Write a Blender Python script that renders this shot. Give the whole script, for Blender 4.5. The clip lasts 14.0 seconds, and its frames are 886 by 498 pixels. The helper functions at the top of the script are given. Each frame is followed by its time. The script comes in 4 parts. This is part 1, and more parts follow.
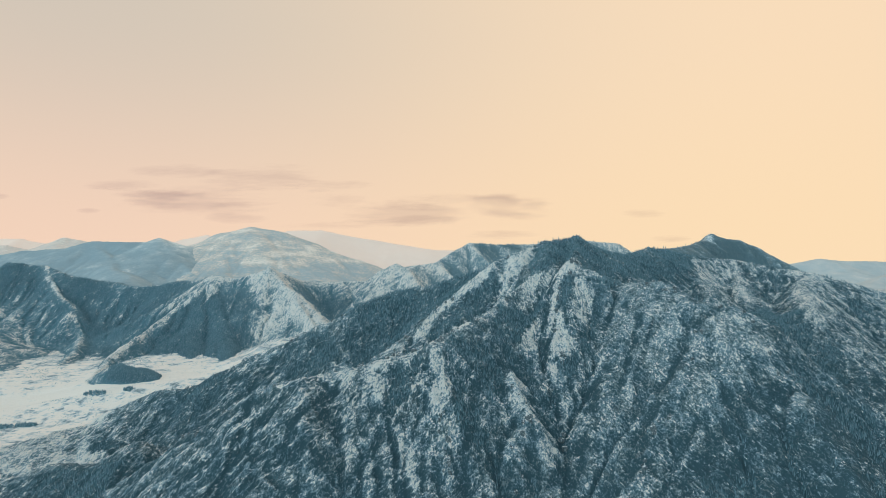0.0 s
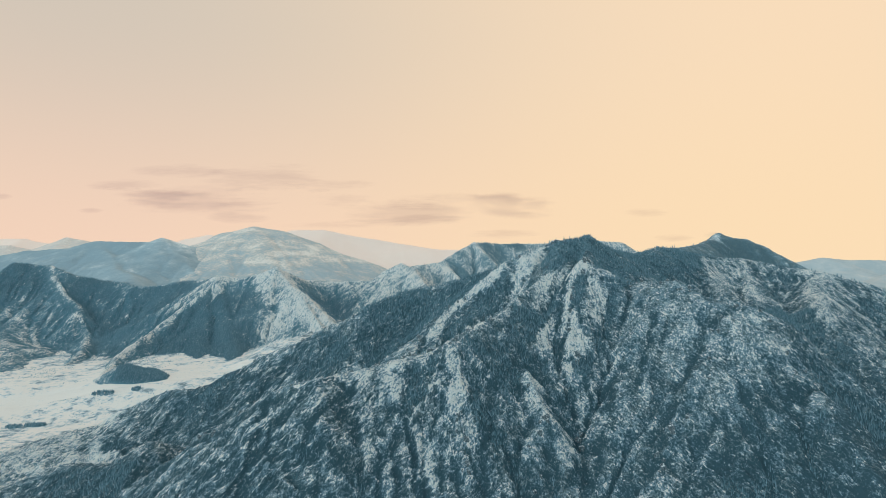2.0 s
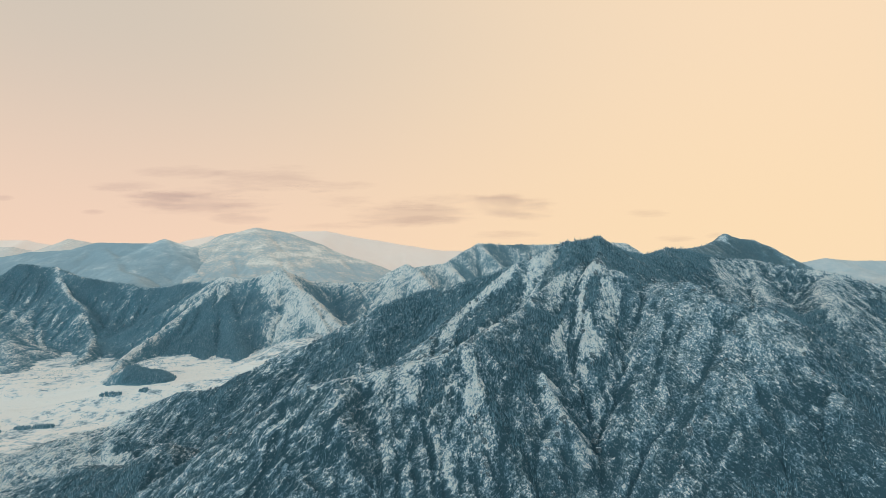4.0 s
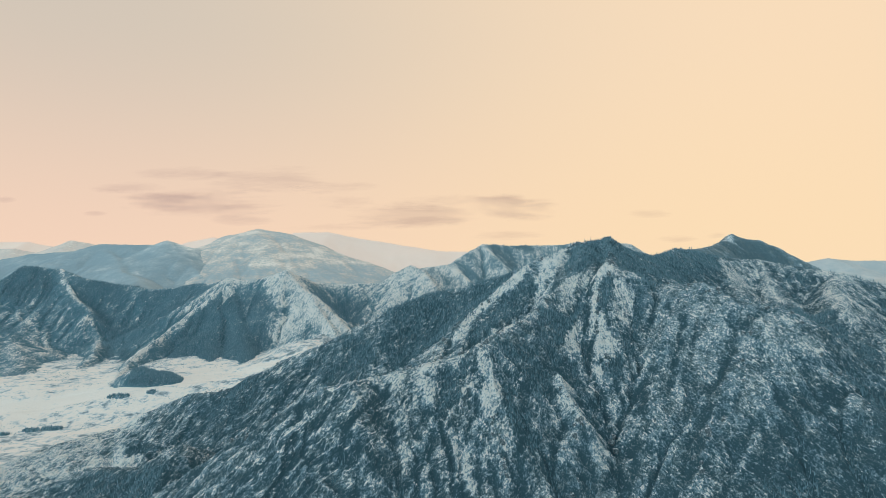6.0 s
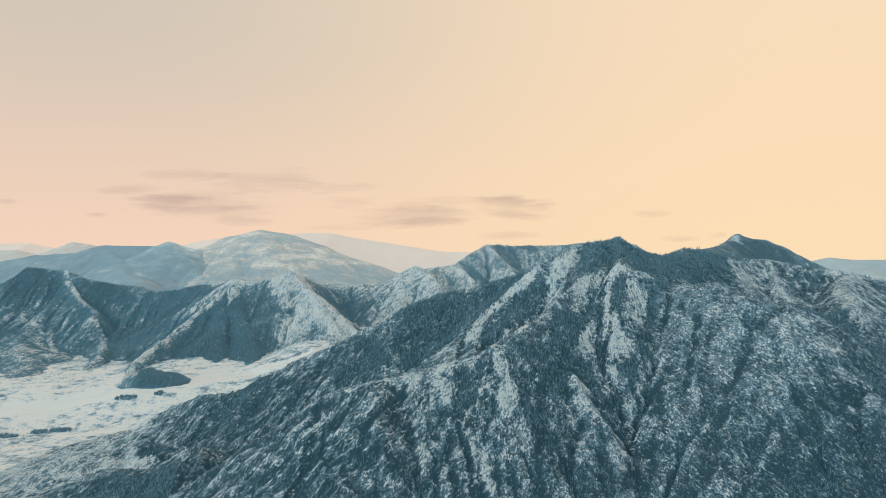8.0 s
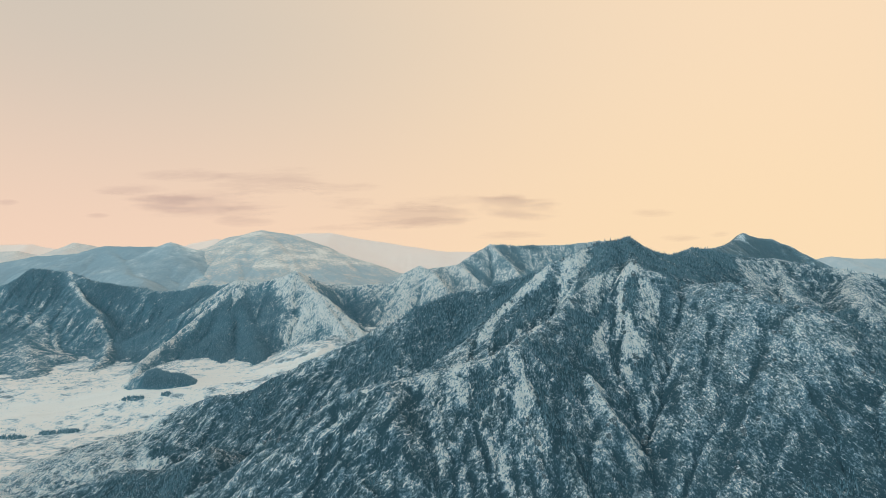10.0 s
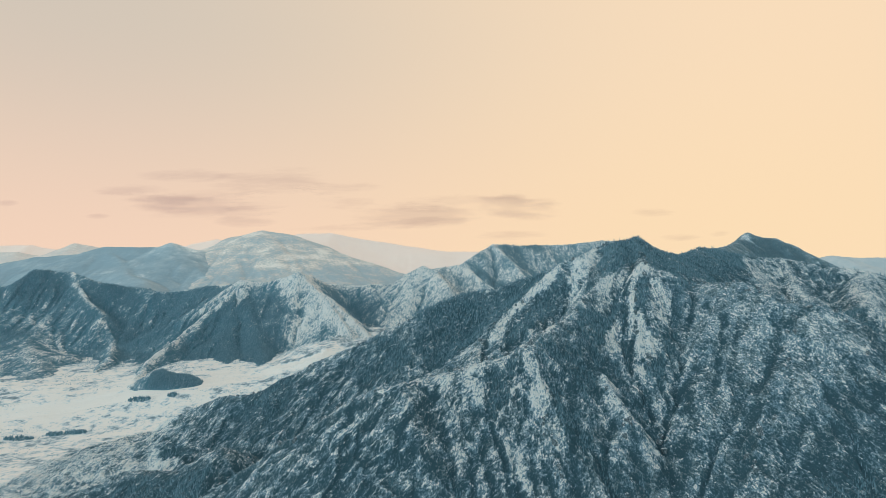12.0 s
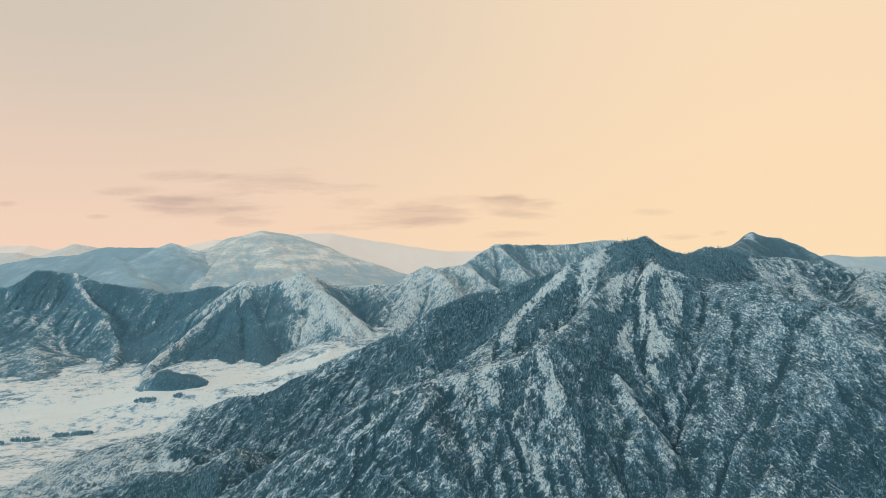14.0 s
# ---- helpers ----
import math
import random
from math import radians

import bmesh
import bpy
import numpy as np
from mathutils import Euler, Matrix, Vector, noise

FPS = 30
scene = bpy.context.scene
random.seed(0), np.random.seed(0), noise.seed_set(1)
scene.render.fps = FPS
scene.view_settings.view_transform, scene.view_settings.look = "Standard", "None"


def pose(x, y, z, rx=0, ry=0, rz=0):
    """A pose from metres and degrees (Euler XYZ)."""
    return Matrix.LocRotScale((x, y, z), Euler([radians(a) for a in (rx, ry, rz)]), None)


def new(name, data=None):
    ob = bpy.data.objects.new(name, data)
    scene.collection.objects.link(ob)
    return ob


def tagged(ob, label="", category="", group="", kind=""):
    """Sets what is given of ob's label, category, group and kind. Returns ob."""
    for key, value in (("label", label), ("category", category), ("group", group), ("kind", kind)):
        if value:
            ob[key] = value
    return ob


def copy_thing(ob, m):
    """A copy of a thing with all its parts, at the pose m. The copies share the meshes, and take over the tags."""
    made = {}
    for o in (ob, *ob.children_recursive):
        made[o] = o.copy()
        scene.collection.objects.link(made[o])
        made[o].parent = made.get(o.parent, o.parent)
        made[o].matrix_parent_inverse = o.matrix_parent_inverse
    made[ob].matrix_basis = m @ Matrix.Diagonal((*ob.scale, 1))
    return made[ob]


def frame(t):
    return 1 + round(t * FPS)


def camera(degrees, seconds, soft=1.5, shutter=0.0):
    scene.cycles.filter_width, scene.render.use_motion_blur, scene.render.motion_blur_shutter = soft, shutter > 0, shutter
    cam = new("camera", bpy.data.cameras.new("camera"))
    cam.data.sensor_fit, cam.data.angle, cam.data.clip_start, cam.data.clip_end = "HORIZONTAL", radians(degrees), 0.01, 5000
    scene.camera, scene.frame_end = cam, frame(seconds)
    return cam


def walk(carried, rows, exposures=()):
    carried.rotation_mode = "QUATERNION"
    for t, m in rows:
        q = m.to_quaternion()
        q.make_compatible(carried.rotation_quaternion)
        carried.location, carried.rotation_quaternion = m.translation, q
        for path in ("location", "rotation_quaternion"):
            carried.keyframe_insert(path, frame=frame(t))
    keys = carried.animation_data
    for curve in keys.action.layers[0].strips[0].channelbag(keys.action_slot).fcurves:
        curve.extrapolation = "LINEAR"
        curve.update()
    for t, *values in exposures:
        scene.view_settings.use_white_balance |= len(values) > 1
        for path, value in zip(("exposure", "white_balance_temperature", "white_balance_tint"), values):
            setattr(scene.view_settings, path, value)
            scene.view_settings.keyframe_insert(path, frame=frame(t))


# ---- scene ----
# The camera: a drone that slides sideways to its left, level with the summit, over a winter valley at dusk.
cam = camera(78.0, 14.0, soft=0.6)
EYE = 340.0
ROWS = [
    (0.0, 0.00, 0.00, 0.00, 0.000, 0.000, 0.000),
    (0.5, -3.43, 0.13, 0.02, 0.030, -0.046, 0.028),
    (1.0, -6.90, 0.25, 0.07, 0.053, -0.069, 0.048),
    (1.5, -10.40, 0.34, 0.13, 0.071, -0.073, 0.064),
    (2.0, -13.92, 0.41, 0.22, 0.086, -0.065, 0.077),
    (2.5, -17.46, 0.46, 0.32, 0.098, -0.047, 0.089),
    (3.0, -21.00, 0.50, 0.43, 0.109, -0.023, 0.104),
    (5.5, -38.80, 0.48, 1.14, 0.152, 0.099, 0.223),
    (6.0, -42.37, 0.44, 1.29, 0.158, 0.115, 0.258),
    (6.5, -45.93, 0.40, 1.45, 0.163, 0.127, 0.295),
    (7.0, -49.50, 0.34, 1.59, 0.167, 0.136, 0.334),
    (7.5, -53.07, 0.27, 1.74, 0.168, 0.140, 0.374),
    (8.0, -56.65, 0.20, 1.88, 0.166, 0.142, 0.414),
    (10.5, -74.64, -0.33, 2.57, 0.103, 0.126, 0.597),
    (11.0, -78.26, -0.48, 2.72, 0.077, 0.122, 0.626),
    (11.5, -81.89, -0.64, 2.88, 0.047, 0.117, 0.654),
    (12.0, -85.52, -0.82, 3.06, 0.013, 0.113, 0.681),
    (12.5, -89.16, -1.03, 3.27, -0.025, 0.109, 0.707),
    (13.0, -92.79, -1.25, 3.51, -0.065, 0.103, 0.735),
    (13.5, -96.42, -1.51, 3.79, -0.108, 0.095, 0.765),
    (14.0, -100.03, -1.80, 4.12, -0.151, 0.083, 0.802),
]
walk(cam, [(t, pose(x, y, EYE + z, 90 + pitch, roll, yaw)) for t, x, y, z, yaw, pitch, roll in ROWS])


# ---- node helpers ----
def material(name):
    m = bpy.data.materials.new(name)
    m.use_nodes = True
    m.node_tree.nodes.clear()
    return m, m.node_tree


def node(tree, kind, **sets):
    n = tree.nodes.new(kind)
    for k, v in sets.items():
        if k in n.inputs:
            n.inputs[k].default_value = v
    return n


def calc(tree, op, a, b=0.0, clamp=False):
    n = tree.nodes.new("ShaderNodeMath")
    n.operation, n.use_clamp = op, clamp
    for i, v in enumerate((a, b)):
        if isinstance(v, (int, float)):
            n.inputs[i].default_value = v
        else:
            tree.links.new(v, n.inputs[i])
    return n.outputs[0]


def smooth(tree, v, lo, hi):
    n = tree.nodes.new("ShaderNodeMapRange")
    n.interpolation_type = "SMOOTHSTEP"
    tree.links.new(v, n.inputs[0])
    n.inputs[1].default_value, n.inputs[2].default_value = lo, hi
    return n.outputs[0]


def blend(tree, fac, a, b):
    n = tree.nodes.new("ShaderNodeMix")
    n.data_type = "RGBA"
    for sock, v in ((n.inputs[0], fac), (n.inputs[6], a), (n.inputs[7], b)):
        if isinstance(v, (int, float)):
            sock.default_value = v
        elif isinstance(v, tuple):
            sock.default_value = (*v, 1.0)
        else:
            tree.links.new(v, sock)
    return n.outputs[2]


def grain(tree, scale, detail=4.0, rough=0.6, stretch=(1, 1, 1), seed=0.0):
    """Noise at real size: scale is how many lumps lie on one metre."""
    at = tree.nodes.new("ShaderNodeNewGeometry")
    mp = tree.nodes.new("ShaderNodeMapping")
    mp.inputs["Location"].default_value = (seed * 17.3, seed * 9.1, seed * 5.7)
    mp.inputs["Scale"].default_value = stretch
    tree.links.new(at.outputs["Position"], mp.inputs["Vector"])
    n = node(tree, "ShaderNodeTexNoise", Scale=scale, Detail=detail, Roughness=rough)
    tree.links.new(mp.outputs[0], n.inputs["Vector"])
    return n.outputs["Fac"]


# ---- the dusk sky: afterglow ahead to the right, clear cold blue behind ----
def dusk_sky():
    world = bpy.data.worlds.new("dusk_sky")
    scene.world = world
    world.use_nodes = True
    tree = world.node_tree
    tree.nodes.clear()
    at = tree.nodes.new("ShaderNodeTexCoord")
    sep = tree.nodes.new("ShaderNodeSeparateXYZ")
    tree.links.new(at.outputs["Generated"], sep.inputs[0])
    x, y, z = sep.outputs
    side = smooth(tree, x, -0.65, 0.55)
    high = smooth(tree, z, -0.02, 0.40)
    low_band = blend(tree, side, SKY_LOW_LEFT, SKY_LOW_RIGHT)
    high_band = blend(tree, side, SKY_HIGH_LEFT, SKY_HIGH_RIGHT)
    glow = blend(tree, high, low_band, high_band)
    cold = blend(tree, smooth(tree, x, -0.9, 0.7), SKY_BACK_LEFT, SKY_BACK_RIGHT)
    back = blend(tree, smooth(tree, z, 0.0, 0.95), cold, SKY_ZENITH)
    front = smooth(tree, calc(tree, "SUBTRACT", y, calc(tree, "MULTIPLY", z, 0.55)), -0.25, 0.42)
    colour = blend(tree, front, back, glow)
    bg = tree.nodes.new("ShaderNodeBackground")
    tree.links.new(colour, bg.inputs[0])
    out = tree.nodes.new("ShaderNodeOutputWorld")
    tree.links.new(bg.outputs[0], out.inputs[0])


SKY_LOW_LEFT, SKY_LOW_RIGHT = (0.90, 0.65, 0.50), (0.97, 0.73, 0.47)
SKY_HIGH_LEFT, SKY_HIGH_RIGHT = (0.635, 0.56, 0.475), (0.94, 0.72, 0.50)
SKY_BACK_LEFT, SKY_BACK_RIGHT, SKY_ZENITH = (1.12, 1.80, 2.16), (0.26, 0.46, 0.58), (0.54, 0.74, 0.84)
dusk_sky()


# ---- noise on arrays ----
def lattice(ix, iy, seed):
    h = (ix.astype(np.int64) * 374761393 + iy.astype(np.int64) * 668265263 + seed * 1442695041) & 0x7FFFFFFF
    h = ((h ^ (h >> 13)) * 1274126177) & 0x7FFFFFFF
    return ((h ^ (h >> 16)) & 0xFFFF) * (2 * np.pi / 65536.0)


def perlin(x, y, seed=0):
    ix, iy = np.floor(x), np.floor(y)
    fx, fy = x - ix, y - iy
    u, v = fx * fx * fx * (fx * (fx * 6 - 15) + 10), fy * fy * fy * (fy * (fy * 6 - 15) + 10)

    def corner(dx, dy):
        a = lattice(ix + dx, iy + dy, seed)
        return np.cos(a) * (fx - dx) + np.sin(a) * (fy - dy)

    top = corner(0, 0) * (1 - u) + corner(1, 0) * u
    low = corner(0, 1) * (1 - u) + corner(1, 1) * u
    return (top * (1 - v) + low * v) * 1.5


def fbm(x, y, octaves, seed=0, gain=0.5):
    total, amp = 0.0, 1.0
    for o in range(octaves):
        total = total + amp * perlin(x * 2 ** o, y * 2 ** o, seed + o)
        amp *= gain
    return total


def crags(x, y, octaves, seed=0, gain=0.5):
    """Ridged noise, 0 to about 1: sharp crests."""
    total, amp, norm = 0.0, 1.0, 0.0
    for o in range(octaves):
        total = total + amp * (1 - np.abs(perlin(x * 2 ** o, y * 2 ** o, seed + o))) ** 2
        norm += amp
        amp *= gain
    return total / norm


def step(v, lo, hi):
    t = np.clip((v - lo) / (hi - lo), 0, 1)
    return t * t * (3 - 2 * t)


# ---- the lie of the land ----
# Each ridge: its side slope, the rounding of its crest, and the crest line in metres.
# -- ridge lines --
NEAR = {
    'west': (0.95, 6, [(190, 783, 356.5), (184, 780, 355.5), (174, 774, 353), (157, 765, 352.5), (140, 755, 352), (128, 745, 346), (99, 725, 336), (64, 718, 321), (27, 722, 305), (-17, 730, 292), (-70, 728, 281), (-112, 712, 266), (-128, 710, 254), (-158, 715, 241), (-189, 718, 225), (-219, 720, 213), (-249, 722, 201), (-280, 725, 184), (-313, 732, 169), (-344, 735, 154), (-393, 750, 147), (-436, 765, 127), (-475, 765, 108)]),
    'apron': (0.33, 25, [(-436, 765, 124), (-482, 750, 95), (-535, 735, 73), (-585, 710, 50), (-647, 680, 24)]),
    'chute': (0.7, 6, [(63, 712, 320), (24, 690, 290), (-6, 668, 264), (-41, 640, 239), (-61, 600, 220)]),
    'shoulder': (1.0, 5, [(140, 725, 347), (124, 678, 332), (99, 645, 303), (56, 590, 276), (16, 545, 263), (-14, 518, 250), (-43, 510, 242), (-69, 502, 236), (-99, 490, 230), (-122, 476, 229), (-162, 478, 216), (-194, 486, 195), (-233, 496, 171), (-281, 511, 137), (-328, 520, 107)]),
    'knoll': (0.6, 12, [(-322, 575, 137), (-372, 580, 111), (-421, 600, 104), (-471, 610, 86), (-530, 620, 62)]),
    'rib_a': (1.25, 3, [(-7, 514, 247), (4, 485, 218), (-1, 463, 195), (3, 436, 167), (1, 420, 151), (-5, 395, 131)]),
    'rib_b': (1.25, 3, [(-49, 495, 228), (-51, 466, 199), (-31, 446, 177), (-19, 420, 151)]),
    'rib_c': (1.25, 3, [(65, 514, 226), (75, 480, 194), (54, 454, 174), (62, 432, 147)]),
    'rib_d': (1.2, 4, [(-84, 492, 229), (-92, 465, 190), (-107, 430, 162), (-113, 410, 140)]),
    'rib_e': (1.2, 4, [(-142, 477, 221), (-152, 452, 190), (-168, 427, 159), (-179, 405, 139)]),
    'tower': (1.3, 5, [(186, 770, 351), (166, 690, 330), (149, 640, 325), (132, 618, 292), (125, 570, 248), (111, 542, 208), (110, 496, 179), (98, 462, 147), (94, 435, 118)]),
    'tower_e': (1.3, 4, [(149, 640, 325), (164, 612, 292), (158, 588, 264)]),
    'dome': (1.05, 8, [(149, 640, 324), (175, 636, 315), (195, 628, 301), (207, 618, 302), (227, 580, 305), (238, 555, 295), (258, 530, 286), (279, 520, 284), (292, 508, 264), (292, 480, 235), (293, 455, 224), (292, 430, 206), (292, 400, 185)]),
    'dome_a': (0.9, 14, [(257, 528, 284), (224, 490, 241), (195, 465, 208), (171, 446, 176), (147, 424, 149)]),
    'dome_b': (0.9, 14, [(226, 578, 303), (197, 548, 252), (154, 505, 207), (130, 470, 168), (117, 448, 139)]),
    'dome_c': (0.9, 14, [(279, 520, 283), (257, 486, 236), (226, 445, 195), (189, 392, 163), (168, 365, 146)]),
    'east': (0.75, 6, [(190, 783, 356.5), (197, 788, 352), (205, 794, 349), (221, 805, 343), (253, 830, 335), (286, 860, 329), (344, 912, 342), (395, 930, 333), (443, 950, 326), (505, 955, 322), (551, 920, 311), (582, 885, 304), (620, 875, 296), (650, 870, 285), (714, 850, 266), (781, 830, 237)]),
    'peak': (0.75, 6, [(344, 912, 341), (428, 1000, 343), (533, 1150, 353), (600, 1250, 362), (632, 1283, 378), (647, 1281, 371), (667, 1278, 364), (683, 1275, 363), (694, 1270, 357), (720, 1260, 346), (747, 1240, 327), (760, 1200, 305), (740, 1130, 285)]),
    'east_a': (0.8, 6, [(505, 955, 320), (468, 840, 272), (453, 760, 247)]),
    'east_b': (0.8, 6, [(582, 885, 303), (505, 755, 259), (496, 695, 219)]),
    'east_c': (0.8, 6, [(443, 950, 324), (401, 870, 297), (398, 800, 276)]),
    'east_d': (0.8, 6, [(650, 870, 285), (628, 790, 235), (611, 720, 192)]),
}
MID = {
    'left': (1.0, 10, [(-1874, 1860, 204), (-1672, 1850, 233), (-1553, 1845, 244), (-1462, 1840, 295), (-1324, 1820, 286), (-1229, 1790, 258), (-1124, 1770, 240), (-1043, 1755, 235), (-983, 1745, 223), (-903, 1730, 227), (-813, 1690, 242), (-757, 1660, 245), (-706, 1640, 251)]),
    'left_a': (0.9, 6, [(-1324, 1820, 286), (-1197, 1700, 205), (-1105, 1640, 170), (-1030, 1560, 94), (-985, 1470, 94), (-940, 1380, 78), (-920, 1310, 58)]),
    'left_b': (0.75, 5, [(-1433, 1720, 169), (-1342, 1660, 140), (-1199, 1570, 97), (-1059, 1440, 54)]),
    'left_e': (0.25, 10, [(-1280, 1560, 112), (-1150, 1420, 88), (-1060, 1300, 64)]),
    'left_c': (0.9, 6, [(-1043, 1755, 235), (-972, 1660, 147), (-901, 1560, 78)]),
    'left_d': (0.9, 6, [(-1672, 1850, 233), (-1505, 1640, 118), (-1292, 1450, 54)]),
    'second': (1.0, 6, [(-757, 1660, 245), (-689, 1640, 263), (-694, 1610, 239), (-741, 1530, 185), (-775, 1440, 130), (-795, 1340, 94), (-773, 1190, 52)]),
    'second_a': (0.8, 20, [(-689, 1640, 258), (-611, 1520, 161), (-546, 1380, 104), (-520, 1300, 82)]),
    'second_b': (0.55, 30, [(-700, 1600, 228), (-660, 1470, 132), (-620, 1340, 80)]),
    'mound': (0.7, 5, [(-719, 1182, 92), (-684, 1176, 100), (-642, 1166, 92), (-603, 1158, 69)]),
    'snowhill': (0.95, 6, [(-689, 1640, 263), (-621, 1640, 254), (-508, 1630, 286), (-453, 1580, 243), (-334, 1470, 172), (-275, 1400, 128)]),
    'snowhill_a': (0.95, 6, [(-508, 1630, 286), (-483, 1580, 227), (-484, 1545, 182)]),
    'snowhill_b': (0.9, 6, [(-452, 1575, 239), (-382, 1480, 188), (-321, 1400, 138)]),
    'saddle': (0.9, 8, [(-508, 1630, 282), (-456, 1730, 243), (-355, 1770, 234), (-245, 1770, 239), (-207, 1755, 272), (-152, 1745, 294), (-112, 1720, 280), (-70, 1600, 240)]),
    'saddle_a': (0.8, 8, [(-152, 1745, 294), (-187, 1620, 197), (-219, 1530, 142)]),
    'saddle_b': (0.8, 8, [(-319, 1770, 234), (-265, 1640, 171)]),
    'plateau': (0.8, 10, [(-115, 1800, 285), (-25, 1840, 298), (35, 1900, 334), (100, 1980, 364), (231, 2040, 359), (408, 2080, 363), (521, 2100, 376), (679, 2120, 366)]),
    'plateau_a': (0.8, 8, [(-25, 1840, 296), (59, 1680, 234)]),
    'plateau_b': (0.8, 8, [(100, 1980, 364), (171, 1740, 265)]),
}
FAR = {
    'far_ridge': (0.42, 20, [(-4037, 3900, 216), (-3469, 3900, 254), (-3227, 3900, 289), (-2903, 3900, 335), (-2700, 3900, 346), (-2498, 3900, 397), (-2255, 3900, 392), (-2094, 3900, 387), (-2005, 3900, 419), (-1901, 3920, 374), (-1740, 3960, 335), (-1600, 3980, 290), (-1438, 4000, 255), (-1100, 4000, 240), (-850, 4000, 210), (-600, 3950, 150)]),
    'far_ridge_a': (0.4, 20, [(-2498, 3900, 397), (-2120, 3500, 257), (-1804, 3100, 170)]),
    'far_ridge_b': (0.4, 20, [(-2005, 3900, 419), (-1713, 3600, 252), (-1439, 3300, 139)]),
    'far_ridge_c': (0.4, 20, [(-2984, 3900, 332), (-2756, 3500, 188)]),
    'far_peak': (0.4, 30, [(-2081, 4300, 359), (-1858, 4300, 380), (-1680, 4300, 472), (-1502, 4300, 516), (-1279, 4300, 479), (-1046, 4250, 375), (-860, 4200, 330), (-680, 4150, 256), (-418, 4100, 180), (-244, 4000, 108)]),
    'far_peak_a': (0.38, 30, [(-1502, 4300, 516), (-1343, 3950, 301), (-1192, 3600, 137)]),
    'far_peak_b': (0.38, 30, [(-1046, 4250, 375), (-844, 3900, 198), (-727, 3700, 90)]),
    'far_right': (0.35, 20, [(2287, 4100, 88), (2541, 4100, 222), (2824, 4100, 267), (3048, 4100, 249), (3250, 4100, 248), (3806, 4100, 206), (4647, 4100, 159)]),
    'far_right_a': (0.4, 20, [(3114, 3600, 224), (2680, 3300, 167), (2277, 3000, 106)]),
}
HORIZON = {
    'range_a': (0.55, 20, [(-4991, 4600, 396), (-4274, 4600, 410), (-3796, 4600, 426), (-3560, 4600, 427), (-3460, 4600, 402), (-3200, 4600, 360), (-2900, 4600, 320)]),
    'range_b': (0.55, 20, [(-2391, 4650, 347), (-2198, 4650, 423), (-2005, 4650, 460), (-1861, 4650, 426), (-1540, 4700, 439), (-1359, 4750, 498), (-1089, 4750, 501), (-770, 4750, 445), (-377, 4750, 379), (15, 4750, 328), (309, 4750, 326), (800, 4750, 353), (1485, 4750, 275)]),
}
SNOWY_RANGE = {
    'snowy_range': (0.5, 20, [(-4500, 4400, 350), (-3622, 4400, 368), (-3485, 4400, 369), (-3349, 4400, 334), (-3213, 4400, 369), (-3122, 4400, 401), (-3031, 4400, 433), (-2940, 4400, 414), (-2804, 4400, 378), (-2600, 4400, 330)]),
}
# -- end of ridge lines --
CREST_SNOW = {"chute": 14, "rib_a": 8, "rib_c": 7, "rib_b": 6, "tower": 17, "tower_e": 12, "second": 10, "left_b": 10, "left_a": 8, "left_c": 6,
              "snowhill": 50, "snowhill_a": 60, "snowhill_b": 50, "saddle": 40, "saddle_a": 45, "plateau_a": 26,
              "plateau_b": 20, "apron": 50}
